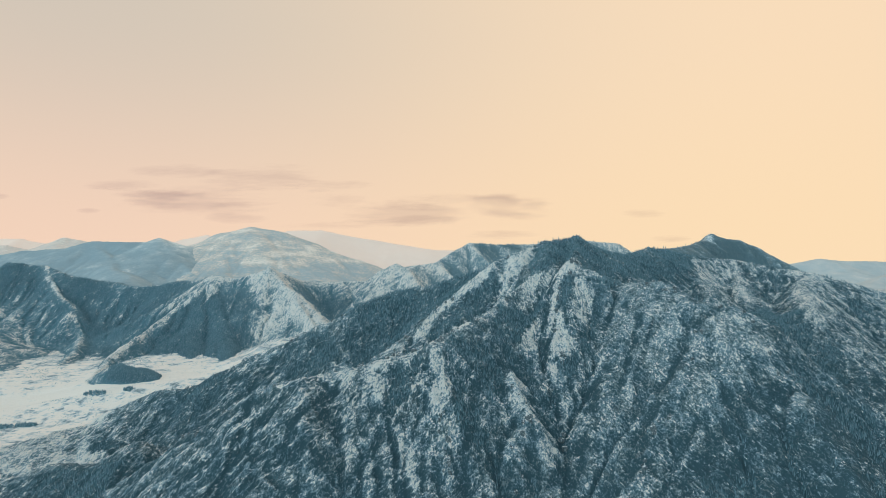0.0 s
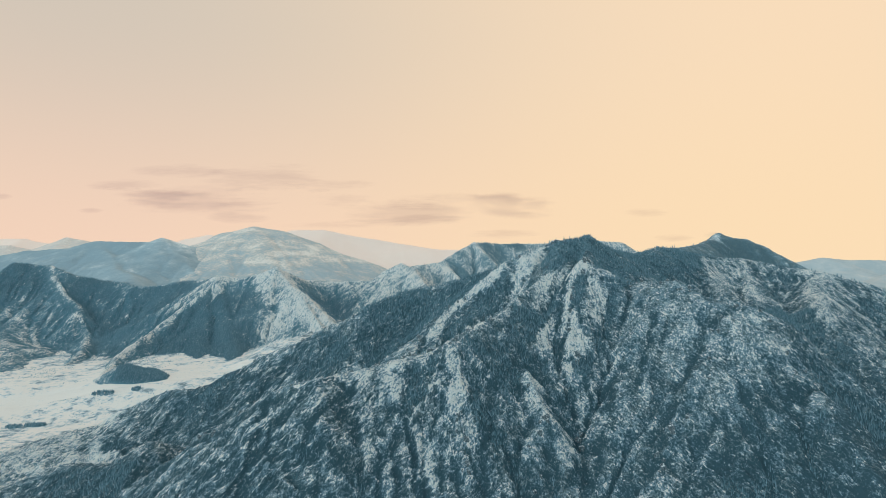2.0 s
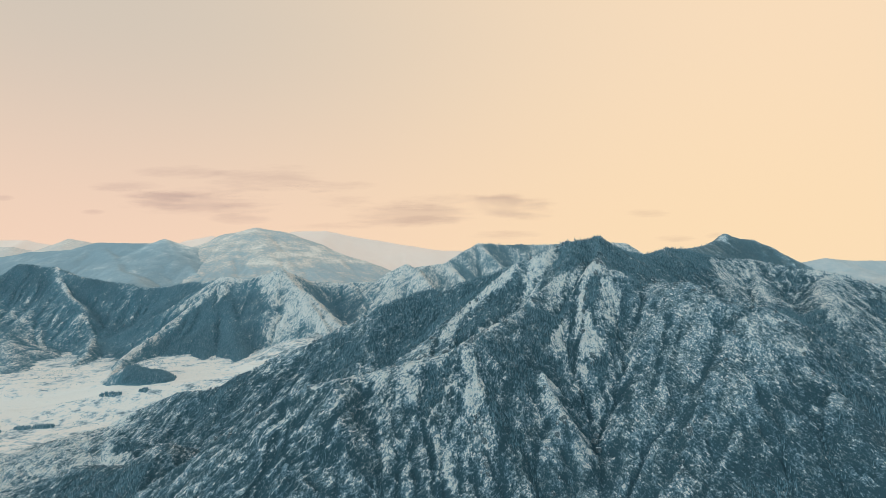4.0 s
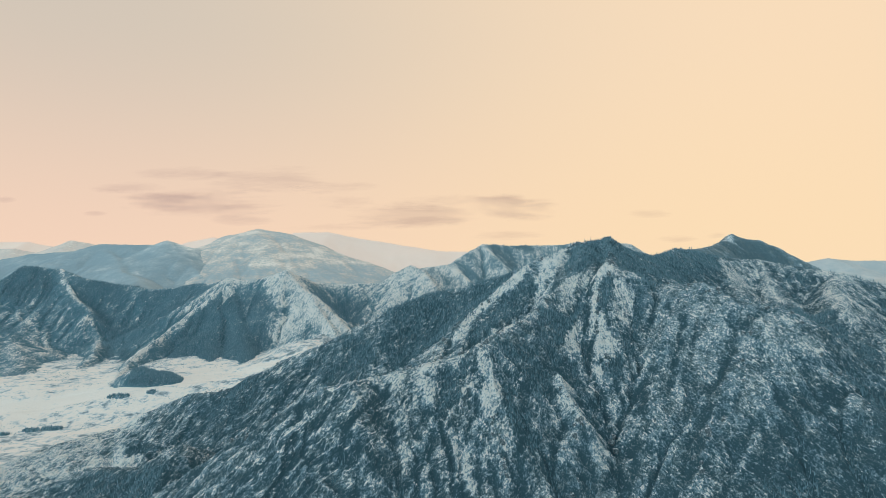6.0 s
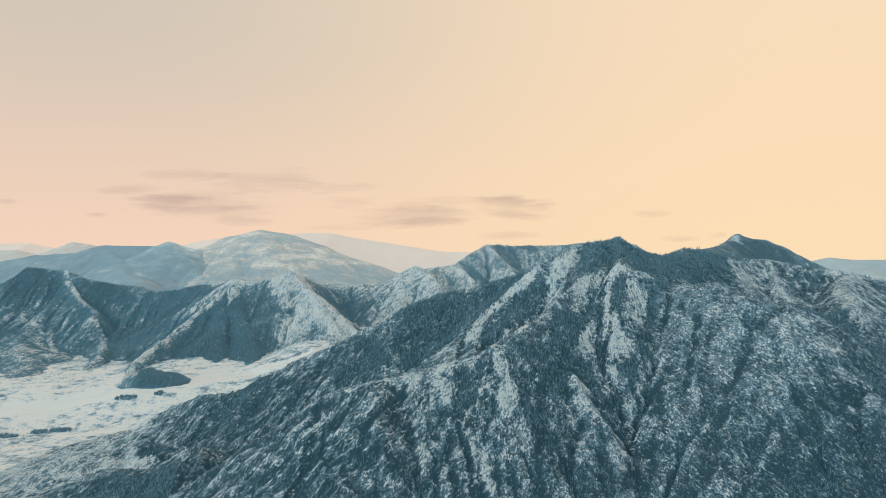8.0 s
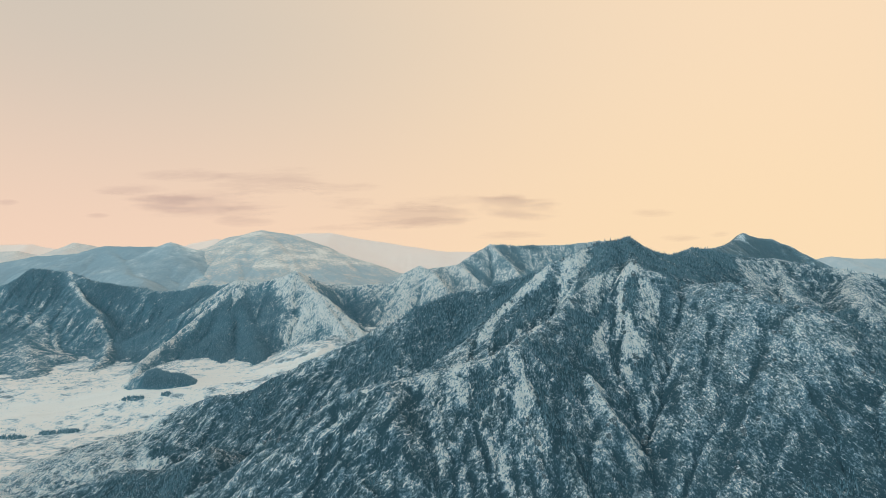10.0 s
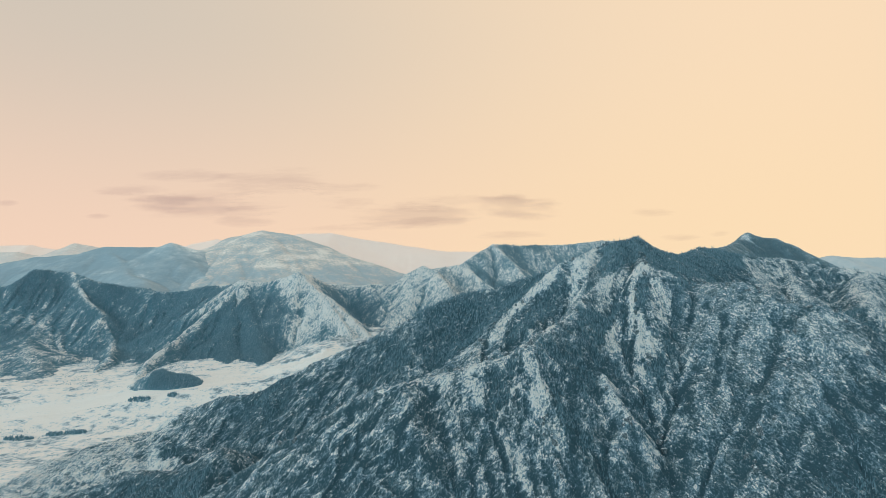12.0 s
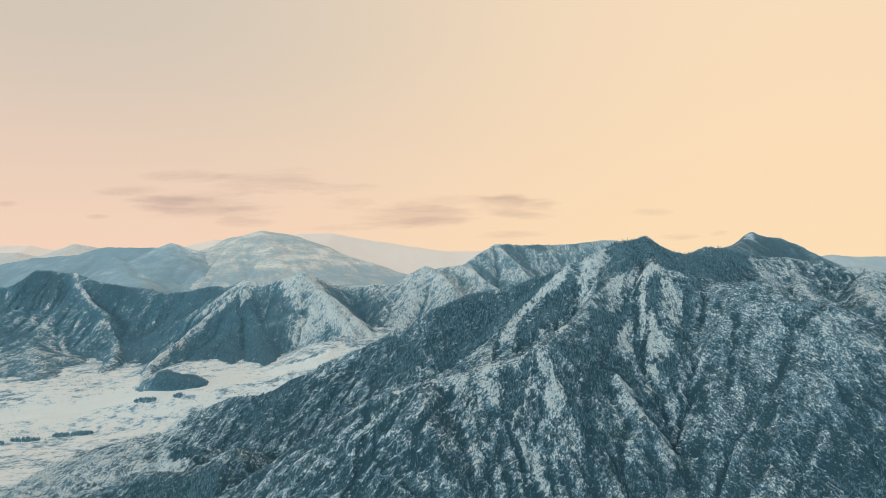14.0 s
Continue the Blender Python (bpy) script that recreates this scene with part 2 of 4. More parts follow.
# Woods, open snow and bare creases, as outlines on the plan: strength, softness of the edge in metres, outline.
NEAR_WOODS = {
    "west_stand": (1.0, 4, [(-120, 708), (-107, 726), (-68, 742), (-22, 744), (19, 738), (59, 730), (32, 694), (5, 676), (-23, 657), (-43, 647), (-70, 655), (-90, 639), (-113, 642), (-123, 664), (-120, 682)]),
    "under_chute": (0.9, 5, [(66, 702), (72, 688), (62, 665), (45, 649), (26, 635), (-3, 617), (-19, 622), (-2, 638), (18, 660), (43, 681)]),
    "face": (0.85, 7, [(-5, 517), (11, 532), (30, 548), (45, 558), (51, 549), (55, 531), (57, 509), (48, 485), (41, 459), (23, 446), (14, 454), (8, 466), (8, 490), (3, 503)]),
    "between_ribs": (0.9, 4, [(-44, 499), (-30, 505), (-18, 506), (-25, 487), (-25, 478), (-35, 470), (-44, 467), (-48, 475)]),
    "below_patch": (0.9, 5, [(58, 600), (75, 599), (91, 599), (111, 615), (100, 593), (83, 572), (71, 549), (62, 537), (61, 554), (52, 564)]),
    "summit": (1.05, 7, [(110, 701), (132, 745), (156, 778), (189, 795), (205, 782), (215, 760), (240, 745), (205, 650), (188, 634), (172, 645), (165, 700), (140, 680), (129, 659), (113, 652), (104, 656)]),
    "east_ridge": (1.05, 9, [(195, 785), (276, 862), (344, 926), (411, 950), (455, 958), (425, 925), (395, 880), (330, 830), (260, 738), (215, 735)]),
    "gorge": (1.0, 6, [(178, 638), (205, 628), (182, 602), (168, 579), (151, 560), (129, 540), (115, 525), (95, 504), (81, 465), (73, 468), (92, 520), (115, 550), (130, 548), (149, 577), (166, 596), (171, 615)]),
    "tower_hollow": (0.9, 3, [(134, 623), (145, 624), (144, 608), (130, 588), (125, 600)]),
    "east_gully": (0.9, 10, [(330, 640), (460, 797), (494, 778), (500, 700), (440, 580), (380, 480), (345, 420), (308, 420), (302, 500), (292, 520), (310, 560)]),
    "knoll": (1.0, 6, [(-435, 576), (-414, 591), (-352, 570), (-321, 545), (-318, 510), (-436, 562)]),
    "apron_clump": (0.9, 5, [(-460, 700), (-440, 702), (-398, 681), (-394, 650), (-433, 673)]),
    "west_crest": (0.7, 9, [(-347, 735), (-302, 735), (-271, 725), (-244, 680), (-261, 660), (-293, 653), (-323, 659), (-359, 699)]),
    "west_side": (0.85, 8, [(-222, 715), (-185, 708), (-149, 702), (-122, 652), (-143, 640), (-178, 654), (-209, 671)]),
    "foot_east": (0.75, 14, [(180, 425), (240, 430), (320, 440), (330, 380), (240, 360), (160, 380)]),
}
NEAR_OPEN = {
    "chute": (1.0, 3, [(68, 714), (55, 691), (28, 680), (5, 665), (-13, 648), (-17, 627), (-36, 625), (-34, 636), (-15, 661), (5, 677), (33, 698), (53, 712)]),
    "chute_foot": (0.35, 6, [(-30, 640), (-24, 617), (-70, 620), (-110, 632), (-143, 630), (-143, 642), (-110, 646), (-70, 636)]),
    "shoulder_crest": (0.45, 6, [(-30, 505), (-24, 525), (-48, 514), (-75, 506), (-105, 494), (-135, 482), (-121, 462), (-92, 474), (-72, 476), (-48, 493)]),
    "upper_west": (0.85, 5, [(80, 716), (122, 740), (121, 708), (102, 692), (83, 668), (68, 640), (61, 661), (73, 685)]),
    "patch": (1.0, 3, [(97, 659), (116, 651), (106, 629), (105, 620), (93, 606), (81, 608), (89, 622)]),
    "patch_side": (0.9, 3, [(120, 653), (137, 663), (132, 637), (119, 629), (116, 638)]),
    "column": (1.0, 3, [(108, 606), (102, 577), (92, 552), (83, 552), (79, 563), (89, 583)]),
    "tower": (1.1, 3, [(140, 636), (152, 647), (160, 633), (141, 626), (131, 621), (124, 601), (128, 588), (132, 571), (134, 556), (127, 548), (117, 551), (111, 560), (112, 579), (119, 610), (129, 630)]),
    "tower_east": (1.05, 3, [(149, 624), (160, 616), (165, 605), (162, 592), (148, 579), (141, 585), (145, 604)]),
    "tower_crest": (0.6, 3, [(153, 638), (172, 633), (183, 625), (166, 625)]),
    "tower_toe": (0.6, 4, [(103, 556), (113, 546), (110, 529), (96, 525)]),
    "rib_a": (0.9, 3, [(-14, 525), (-8, 514), (2, 504), (8, 490), (5, 467), (-4, 461), (-11, 466), (-11, 481), (-8, 495), (-10, 504)]),
    "rib_a_side": (0.5, 2.5, [(-17, 507), (-19, 480), (-25, 477), (-28, 482), (-22, 497)]),
    "rib_saddle": (0.6, 2.5, [(-34, 473), (-30, 468), (-39, 461), (-45, 459), (-41, 467)]),
    "rib_b": (0.5, 4, [(-54, 491), (-48, 483), (-52, 469), (-73, 465), (-78, 469), (-67, 477)]),
    "rib_c": (0.5, 4, [(66, 531), (78, 535), (81, 514), (64, 486), (46, 460), (47, 477), (58, 496)]),
    "rib_c_low": (0.5, 4, [(52, 468), (65, 469), (68, 459), (61, 447), (47, 450), (46, 458)]),
    "streak": (0.7, 2.5, [(-31, 462), (-25, 449), (-22, 434), (-17, 417), (-28, 422), (-31, 436), (-36, 449)]),
    "low_face": (0.3, 4, [(3, 464), (16, 458), (8, 442), (-4, 444)]),
    "apron_patch": (1.3, 5, [(-505, 705), (-462, 690), (-405, 668), (-415, 640), (-470, 650)]),
    "apron": (0.95, 10, [(-560, 805), (-470, 782), (-455, 745), (-462, 715), (-448, 695), (-465, 655), (-512, 630), (-640, 610), (-780, 690), (-720, 805)]),
    "dome_west": (0.3, 6, [(189, 617), (203, 617), (182, 580), (161, 551), (137, 530), (115, 504), (109, 512), (123, 525), (151, 554), (172, 587)]),
    "dome_mid": (0.2, 8, [(215, 559), (225, 535), (219, 519), (197, 492), (182, 494), (195, 528)]),
    "dome_east": (0.32, 8, [(257, 518), (268, 517), (255, 493), (262, 479), (232, 457), (204, 433), (187, 436), (212, 459), (243, 484)]),
    "dome_rim": (0.35, 5, [(283, 511), (287, 496), (285, 473), (269, 473), (270, 487)]),
    "east_slope": (0.5, 14, [(575, 900), (610, 892), (615, 841), (490, 705), (492, 743), (528, 822)]),
    "east_far": (0.35, 20, [(640, 880), (760, 850), (720, 720), (600, 700), (640, 800)]),
    "east_spur": (0.55, 10, [(430, 939), (497, 938), (485, 875), (459, 819), (450, 862), (414, 860), (400, 874)]),
}
NEAR_CREASES = {
    "dome": (5, [(260, 519), (234, 517), (218, 504), (191, 480), (168, 456), (149, 429)]),
    "dome_west": (5, [(156, 534), (142, 512), (129, 481), (114, 454)]),
    "dome_east": (6, [(291, 459), (246, 442), (210, 423), (188, 411)]),
    "streak": (3, [(-48, 459), (-40, 447), (-36, 429), (-33, 418)]),
    "fork": (3, [(-50, 454), (-58, 439), (-70, 422)]),
    "west_high": (4, [(-104, 477), (-144, 457), (-174, 444), (-206, 440)]),
    "west_low": (4, [(-126, 468), (-169, 466), (-200, 475), (-225, 480)]),
    "foot": (3, [(-156, 444), (-167, 433), (-177, 417)]),
    "rib_c": (3, [(55, 473), (68, 459), (79, 450)]),
    "west_mid": (3, [(-165, 459), (-185, 451), (-208, 449), (-226, 448)]),
    "west_crest": (4, [(-232, 668), (-275, 660), (-318, 646)]),
    "west_toe": (3.5, [(-218, 488), (-235, 492), (-269, 499), (-300, 505)]),
    "west_foot": (3, [(-141, 440), (-157, 426), (-171, 415)]),
    "rib_d": (3, [(-92, 479), (-113, 452), (-123, 434)]),
    "face": (4, [(30, 494), (25, 462), (17, 437)]),
    "dome_upper": (3, [(199, 555), (183, 532), (165, 504)]),
    "dome_low": (4, [(239, 457), (199, 440), (175, 423)]),
    "tower": (2, [(122, 589), (110, 567), (101, 548)]),
    "tower_west": (2, [(120, 626), (113, 596), (101, 574)]),
}
NEAR_SEAMS = {
    "high": (2, [(-182, 684), (-198, 672), (-213, 658)]),
    "crest": (2, [(-231, 694), (-259, 680), (-290, 665)]),
    "low": (2, [(-196, 458), (-214, 453), (-231, 447)]),
    "mid": (2, [(-149, 461), (-171, 451), (-189, 447)]),
}
LEFT_WOODS = {
    "flank": (1.0, 12, [(-661, 1611), (-641, 1670), (-570, 1650), (-515, 1531), (-490, 1290), (-580, 1280), (-690, 1310), (-758, 1384), (-767, 1431), (-737, 1495), (-713, 1546), (-688, 1583)]),
    "face": (0.55, 20, [(-1187, 1797), (-921, 1745), (-769, 1685), (-802, 1600), (-847, 1527), (-887, 1459), (-905, 1414), (-992, 1480), (-1095, 1617)]),
    "left": (0.55, 20, [(-1549, 1855), (-1466, 1847), (-1389, 1840), (-1279, 1734), (-1239, 1654), (-1322, 1673), (-1396, 1657)]),
    "mound": (1.0, 6, [(-720, 1180), (-690, 1200), (-645, 1190), (-596, 1162), (-632, 1132), (-702, 1132)]),
}
LEFT_OPEN = {
    "second": (0.6, 8, [(-684, 1640), (-672, 1614), (-707, 1571), (-735, 1525), (-754, 1465), (-780, 1398), (-786, 1343), (-783, 1279), (-747, 1164), (-777, 1163), (-800, 1200), (-822, 1401), (-822, 1462), (-803, 1522), (-772, 1580), (-770, 1605), (-740, 1630), (-702, 1632)]),
    "spur": (0.3, 8, [(-1292, 1793), (-1204, 1717), (-1136, 1660), (-1157, 1659), (-1246, 1734), (-1312, 1789)]),
    "rib": (0.25, 8, [(-1125, 1637), (-1075, 1598), (-1039, 1560), (-1050, 1548), (-1091, 1585), (-1128, 1611)]),
    "fan": (0.36, 25, [(-1300, 1480), (-1120, 1455), (-955, 1400), (-900, 1330), (-1000, 1260), (-1150, 1280), (-1350, 1400)]),
    "hump": (0.4, 10, [(-1335, 1624), (-1312, 1649), (-1224, 1587), (-1131, 1514), (-1108, 1462), (-1182, 1509), (-1267, 1558)]),
}
HILL_WOODS = {
    "shade": (0.9, 10, [(-496, 1664), (-431, 1610), (-355, 1530), (-280, 1440), (-250, 1520), (-293, 1621), (-362, 1726), (-439, 1752), (-474, 1690)]),
    "bowl": (0.7, 15, [(-384, 1750), (-314, 1765), (-264, 1656), (-266, 1607), (-307, 1608), (-357, 1701)]),
    "west": (0.95, 12, [(-577, 1650), (-545, 1572), (-490, 1518), (-494, 1452), (-492, 1412), (-560, 1370), (-650, 1450), (-660, 1620)]),
    "cleft": (0.6, 8, [(-394, 1484), (-380, 1530), (-384, 1437), (-407, 1414), (-425, 1424)]),
}
HILL_OPEN = {
    "hill": (0.48, 10, [(-509, 1660), (-420, 1560), (-345, 1490), (-275, 1400), (-314, 1382), (-380, 1420), (-405, 1466), (-438, 1419), (-484, 1424), (-485, 1452), (-481, 1518), (-545, 1572), (-577, 1620), (-543, 1630)]),
    "saddle": (0.15, 15, [(-204, 1775), (-130, 1755), (-96, 1612), (-192, 1621), (-245, 1642), (-236, 1715)]),
}
PEAK_WOODS = {"flank": (0.5, 20, [(540, 1140), (640, 1270), (720, 1240), (700, 1100), (600, 1050)])}
PEAK_OPEN = {"tip": (0.5, 8, [(596, 1250), (620, 1290), (633, 1294), (634, 1276), (612, 1246)])}
FAR_WOODS = {"slope": (0.4, 60, [(-3900, 3950), (-2500, 3950), (-2200, 3800), (-2300, 3300), (-3600, 3300)])}
FAR_OPEN = {
    "knob": (0.5, 60, [(-2130, 3980), (-1600, 4030), (-1250, 4080), (-1250, 3900), (-1600, 3830), (-1950, 3700), (-2120, 3740)]),
    "low": (0.15, 60, [(-1950, 3350), (-1500, 3500), (-1380, 3300), (-1600, 3150), (-1900, 3180)]),
}
TABLE_WOODS = {
    "crease": (0.9, 10, [(-25, 1856), (2, 1860), (105, 1768), (69, 1766), (34, 1796)]),
    "top": (0.6, 16, [(98, 1975), (200, 2030), (277, 2050), (224, 1965), (163, 1762), (134, 1828)]),
}
TABLE_OPEN = {
    "rib_west": (0.3, 12, [(-77, 1795), (-21, 1837), (60, 1776), (29, 1690), (-68, 1738)]),
    "rib_east": (0.3, 12, [(2, 1860), (79, 1920), (153, 1755), (122, 1754), (54, 1818)]),
}
# Cliffs with streaks down the fall line, and the even face with few gullies.
FALLS = [(120, 600, 45, 80, 1.0), (20, 640, 60, 60, 0.7), (10, 480, 60, 60, 0.7)]
DOME = [(255, 500, 130, 120, 1.0)]


def valley_floor(x, y):
    z = 15 + 33 * step(y, 960, 1220) + 10 * step(y, 1150, 1420) + 40 * step(y, 1600, 2200) - 10 * step(-y, -900, 0)
    z = z + 18 * step(x, -860, -680) * step(y, 1000, 1150) + 46 * step(x, -545, -330) * step(y, 1040, 1290) - 120 * step(y, 2300, 3200)
    return z + 2.0 * fbm(x / 140, y / 140, 3, 5)


def spots(places, x, y):
    total, uneven = np.zeros_like(x), 0.35 * fbm(x / 26, y / 26, 3, 77)
    for cx, cy, rx, ry, s in places:
        d = np.hypot((x - cx) / rx, (y - cy) / ry) + uneven
        total = np.maximum(total, s * (1 - step(d, 0.75, 1.1)))
    return total


def to_path(pts, x, y):
    """Distance from a bent line."""
    near = np.full(x.shape, 1e9)
    for (x0, y0), (x1, y1) in zip(pts, pts[1:]):
        dx, dy = x1 - x0, y1 - y0
        t = np.clip(((x - x0) * dx + (y - y0) * dy) / (dx * dx + dy * dy + 1e-6), 0, 1)
        near = np.minimum(near, np.hypot(x - x0 - t * dx, y - y0 - t * dy))
    return near


def outlined(areas, x, y, wobble=1.0):
    """How far each point lies inside the areas, 0 to their strength, with ragged edges."""
    total = np.zeros_like(x)
    xs, ys = x[0], y[:, 0]
    for strength, soft, pts in areas.values():
        px, py = [p[0] for p in pts], [p[1] for p in pts]
        rim = soft * 2 + 4
        i0, i1 = np.searchsorted(xs, (min(px) - rim, max(px) + rim))
        j0, j1 = np.searchsorted(ys, (min(py) - rim, max(py) + rim))
        if i1 <= i0 or j1 <= j0:
            continue
        gx, gy = x[j0:j1, i0:i1], y[j0:j1, i0:i1]
        inside = np.zeros(gx.shape, bool)
        for (x0, y0), (x1, y1) in zip(pts, pts[1:] + pts[:1]):
            if y0 != y1:
                inside ^= ((y0 > gy) != (y1 > gy)) & (gx < (x1 - x0) * (gy - y0) / (y1 - y0) + x0)
        d = np.where(inside, 1, -1) * to_path(pts + pts[:1], gx, gy)
        d = d + soft * wobble * (0.9 * fbm(gx / soft / 2.2, gy / soft / 2.2, 3, 78, 0.6))
        total[j0:j1, i0:i1] = np.maximum(total[j0:j1, i0:i1], strength * step(d, -0.6 * soft, 0.6 * soft))
    return total


def creased(lines, x, y):
    """Narrow clefts along bent lines, 0 to 1."""
    total = np.zeros_like(x)
    sway = fbm(x / 12, y / 12, 3, 79)
    for wide, pts in lines.values():
        d = to_path(pts, x, y) + 1.2 * wide * sway
        total = np.maximum(total, 1 - step(d, 0.1 * wide, 1.6 * wide))
    return total


def ridges(lines, x, y, k=3.0, bend=None):
    """Height of the ridges' joint surface, the distance from the leading crest and the way along it, and the crests' snow."""
    total, best = None, np.full(x.shape, -1e9)
    away, along, snow = np.zeros_like(x), np.zeros_like(x), np.zeros_like(x)
    start = 0.0
    for name, (slope, r, pts) in lines.items():
        steep = (bend or {}).get(name, 1e6)
        near, h, s_at = np.full(x.shape, 1e9), np.full(x.shape, -1e9), np.zeros_like(x)
        s0 = start
        for (x0, y0, z0), (x1, y1, z1) in zip(pts, pts[1:]):
            dx, dy = x1 - x0, y1 - y0
            length = math.hypot(dx, dy) + 1e-6
            t = np.clip(((x - x0) * dx + (y - y0) * dy) / length ** 2, 0, 1)
            d = np.hypot(x - x0 - t * dx, y - y0 - t * dy)
            q = np.sqrt(d * d + r * r) - r
            here = z0 + t * (z1 - z0) - slope * np.minimum(q, steep) - 0.42 * np.maximum(q - steep, 0)
            better = here > h
            h = np.where(better, here, h)
            near = np.where(better, d, near)
            s_at = np.where(better, s0 + t * length, s_at)
            s0 += length
        start = s0 + 500.0
        w = CREST_SNOW.get(name)
        if w:
            snow = np.maximum(snow, np.exp(-(near / w) ** 2))
        lead = h > best
        best = np.where(lead, h, best)
        away, along = np.where(lead, near, away), np.where(lead, s_at, along)
        total = np.exp(np.clip((h - 200) / k, -600, 600)) if total is None else total + np.exp(np.clip((h - 200) / k, -600, 600))
    return 200 + k * np.log(total + 1e-300), away, along, snow


def sheet(name, xs, ys, z, keep, **layers):
    """A height field as one mesh, with per-point layers; keep: the cells that are kept."""
    nx, ny = len(xs), len(ys)
    gx, gy = np.meshgrid(xs, ys)
    co = np.stack([gx.ravel(), gy.ravel(), z.ravel()], 1).astype(np.float32)
    i = (np.arange(ny - 1)[:, None] * nx + np.arange(nx - 1)[None, :])[keep]
    quads = np.stack([i, i + 1, i + 1 + nx, i + nx], 1).astype(np.int32)
    used = np.unique(quads)
    back = np.zeros(nx * ny, np.int32)
    back[used] = np.arange(len(used))
    quads, co = back[quads], co[used]
    me = bpy.data.meshes.new(name)
    me.vertices.add(len(co))
    me.vertices.foreach_set("co", co.ravel())
    me.loops.add(quads.size)
    me.loops.foreach_set("vertex_index", quads.ravel())
    me.polygons.add(len(quads))
    me.polygons.foreach_set("loop_start", np.arange(len(quads), dtype=np.int32) * 4)
    for key, v in layers.items():
        me.attributes.new(key, "FLOAT", "POINT").data.foreach_set("value", v.ravel()[used].astype(np.float32))
    me.update()
    me.polygons.foreach_set("use_smooth", np.ones(len(quads), bool))
    me.validate()
    return new(name, me)


def relief(lines, x, y, size, rough, seed, bend=None, calm=None):
    """Mountain height with ribs and crags of that size; returns height, snow share on the crests, ribs, lumps and fine strata."""
    wx, wy = x + size * 0.5 * fbm(x / size / 1.5, y / size / 1.5, 2, seed + 50), y + size * 0.5 * fbm(x / size / 1.5, y / size / 1.5, 2, seed + 60)
    h, away, along, crest = ridges(lines, wx * 0.35 + x * 0.65, wy * 0.35 + y * 0.65, bend=bend)
    grow = step(away, 2, size * 1.2)
    if calm:
        grow = grow * (1 - 0.35 * spots(calm, x, y))
    ribs = crags(along / size + 0.15 * fbm(x / size, y / size, 2, seed + 9), away / (size * 5), 3, seed) - 0.62
    lumps = crags(x / size * 1.3, y / size * 1.3, 5, seed + 20, 0.55) - 0.6
    wob = 0.5 * fbm(x / size * 1.5, y / size * 1.5, 3, seed + 11)
    down = crags(along / size * 4.5 + wob, away / size * 0.8, 2, seed + 14) - 0.6
    level = crags((x * 0.45 + y * 0.9) / size * 3.5 + wob, (x * 0.9 - y * 0.45) / size * 0.45, 2, seed + 15) - 0.6
    flank = step(fbm(x / size / 4, y / size / 4, 2, seed + 16) - x / (size * 12), -0.1, 0.45)
    strata = down * (1 - flank) + level * flank
    fine = crags(x / size * 4.5, y / size * 4.5, 3, seed + 33, 0.6) - 0.6
    z = h + rough * size * (0.34 * ribs * grow + 0.26 * lumps * (0.3 + 0.7 * grow) + (0.11 * strata + 0.13 * fine) * (0.4 + 0.6 * grow))
    return z, crest, ribs, lumps, strata + 0.6 * fine, h, away


def carve(z, cell, passes, bite):
    """Running water: finds where each cell drains, gathers the flow and cuts gullies. Returns the new height and the log of the flow."""
    ny, nx = z.shape
    z = z.copy()
    index = np.arange(ny * nx).reshape(ny, nx)
    ways = [(dy, dx) for dy in (-1, 0, 1) for dx in (-1, 0, 1) if dy or dx]
    flow = np.ones(ny * nx)
    for _ in range(passes):
        edge = np.pad(z, 1, mode="edge")
        best, to = np.full(z.shape, 1e-6), index.copy()
        for dy, dx in ways:
            fall = (z - edge[1 + dy:1 + dy + ny, 1 + dx:1 + dx + nx]) / (cell * math.hypot(dx, dy))
            iy, ix = np.clip(np.arange(ny)[:, None] + dy, 0, ny - 1), np.clip(np.arange(nx)[None, :] + dx, 0, nx - 1)
            lower = fall > best
            best, to = np.where(lower, fall, best), np.where(lower, iy * nx + ix, to)
        order = np.argsort(-z.ravel(), kind="stable").tolist()
        target = to.ravel().tolist()
        amount = [1.0] * (ny * nx)
        for c in order:
            t = target[c]
            if t != c:
                amount[t] += amount[c]
        flow = np.array(amount)
        cut = bite * np.sqrt(np.minimum(flow.reshape(ny, nx), 600.0)) * cell * best
        z = z - np.minimum(cut, 0.45 * best * cell)
        edge = np.pad(z, 1, mode="edge")
        soft = (edge[:-2, 1:-1] + edge[2:, 1:-1] + edge[1:-1, :-2] + edge[1:-1, 2:]) / 4
        z = z + 0.06 * (soft - z)
    return z, np.log(flow.reshape(ny, nx))


def blur(v, n):
    for axis in (0, 1):
        c = np.cumsum(np.pad(v, [(n + 1, n) if a == axis else (0, 0) for a in (0, 1)], mode="edge"), axis=axis)
        v = (np.take(c, np.arange(2 * n + 1, c.shape[axis]), axis) - np.take(c, np.arange(0, c.shape[axis] - 2 * n - 1), axis)) / (2 * n + 1)
    return v


def finer(v, shape, stride):
    """Spread a coarse field over the fine grid."""
    fy, fx = np.arange(shape[0]) / stride, np.arange(shape[1]) / stride
    iy, ix = np.minimum(fy.astype(int), v.shape[0] - 2), np.minimum(fx.astype(int), v.shape[1] - 2)
    ty, tx = np.clip(fy - iy, 0, 1)[:, None], np.clip(fx - ix, 0, 1)[None, :]
    a, c = v[iy][:, ix] * (1 - tx) + v[iy][:, ix + 1] * tx, v[iy + 1][:, ix] * (1 - tx) + v[iy + 1][:, ix + 1] * tx
    return a * (1 - ty) + c * ty


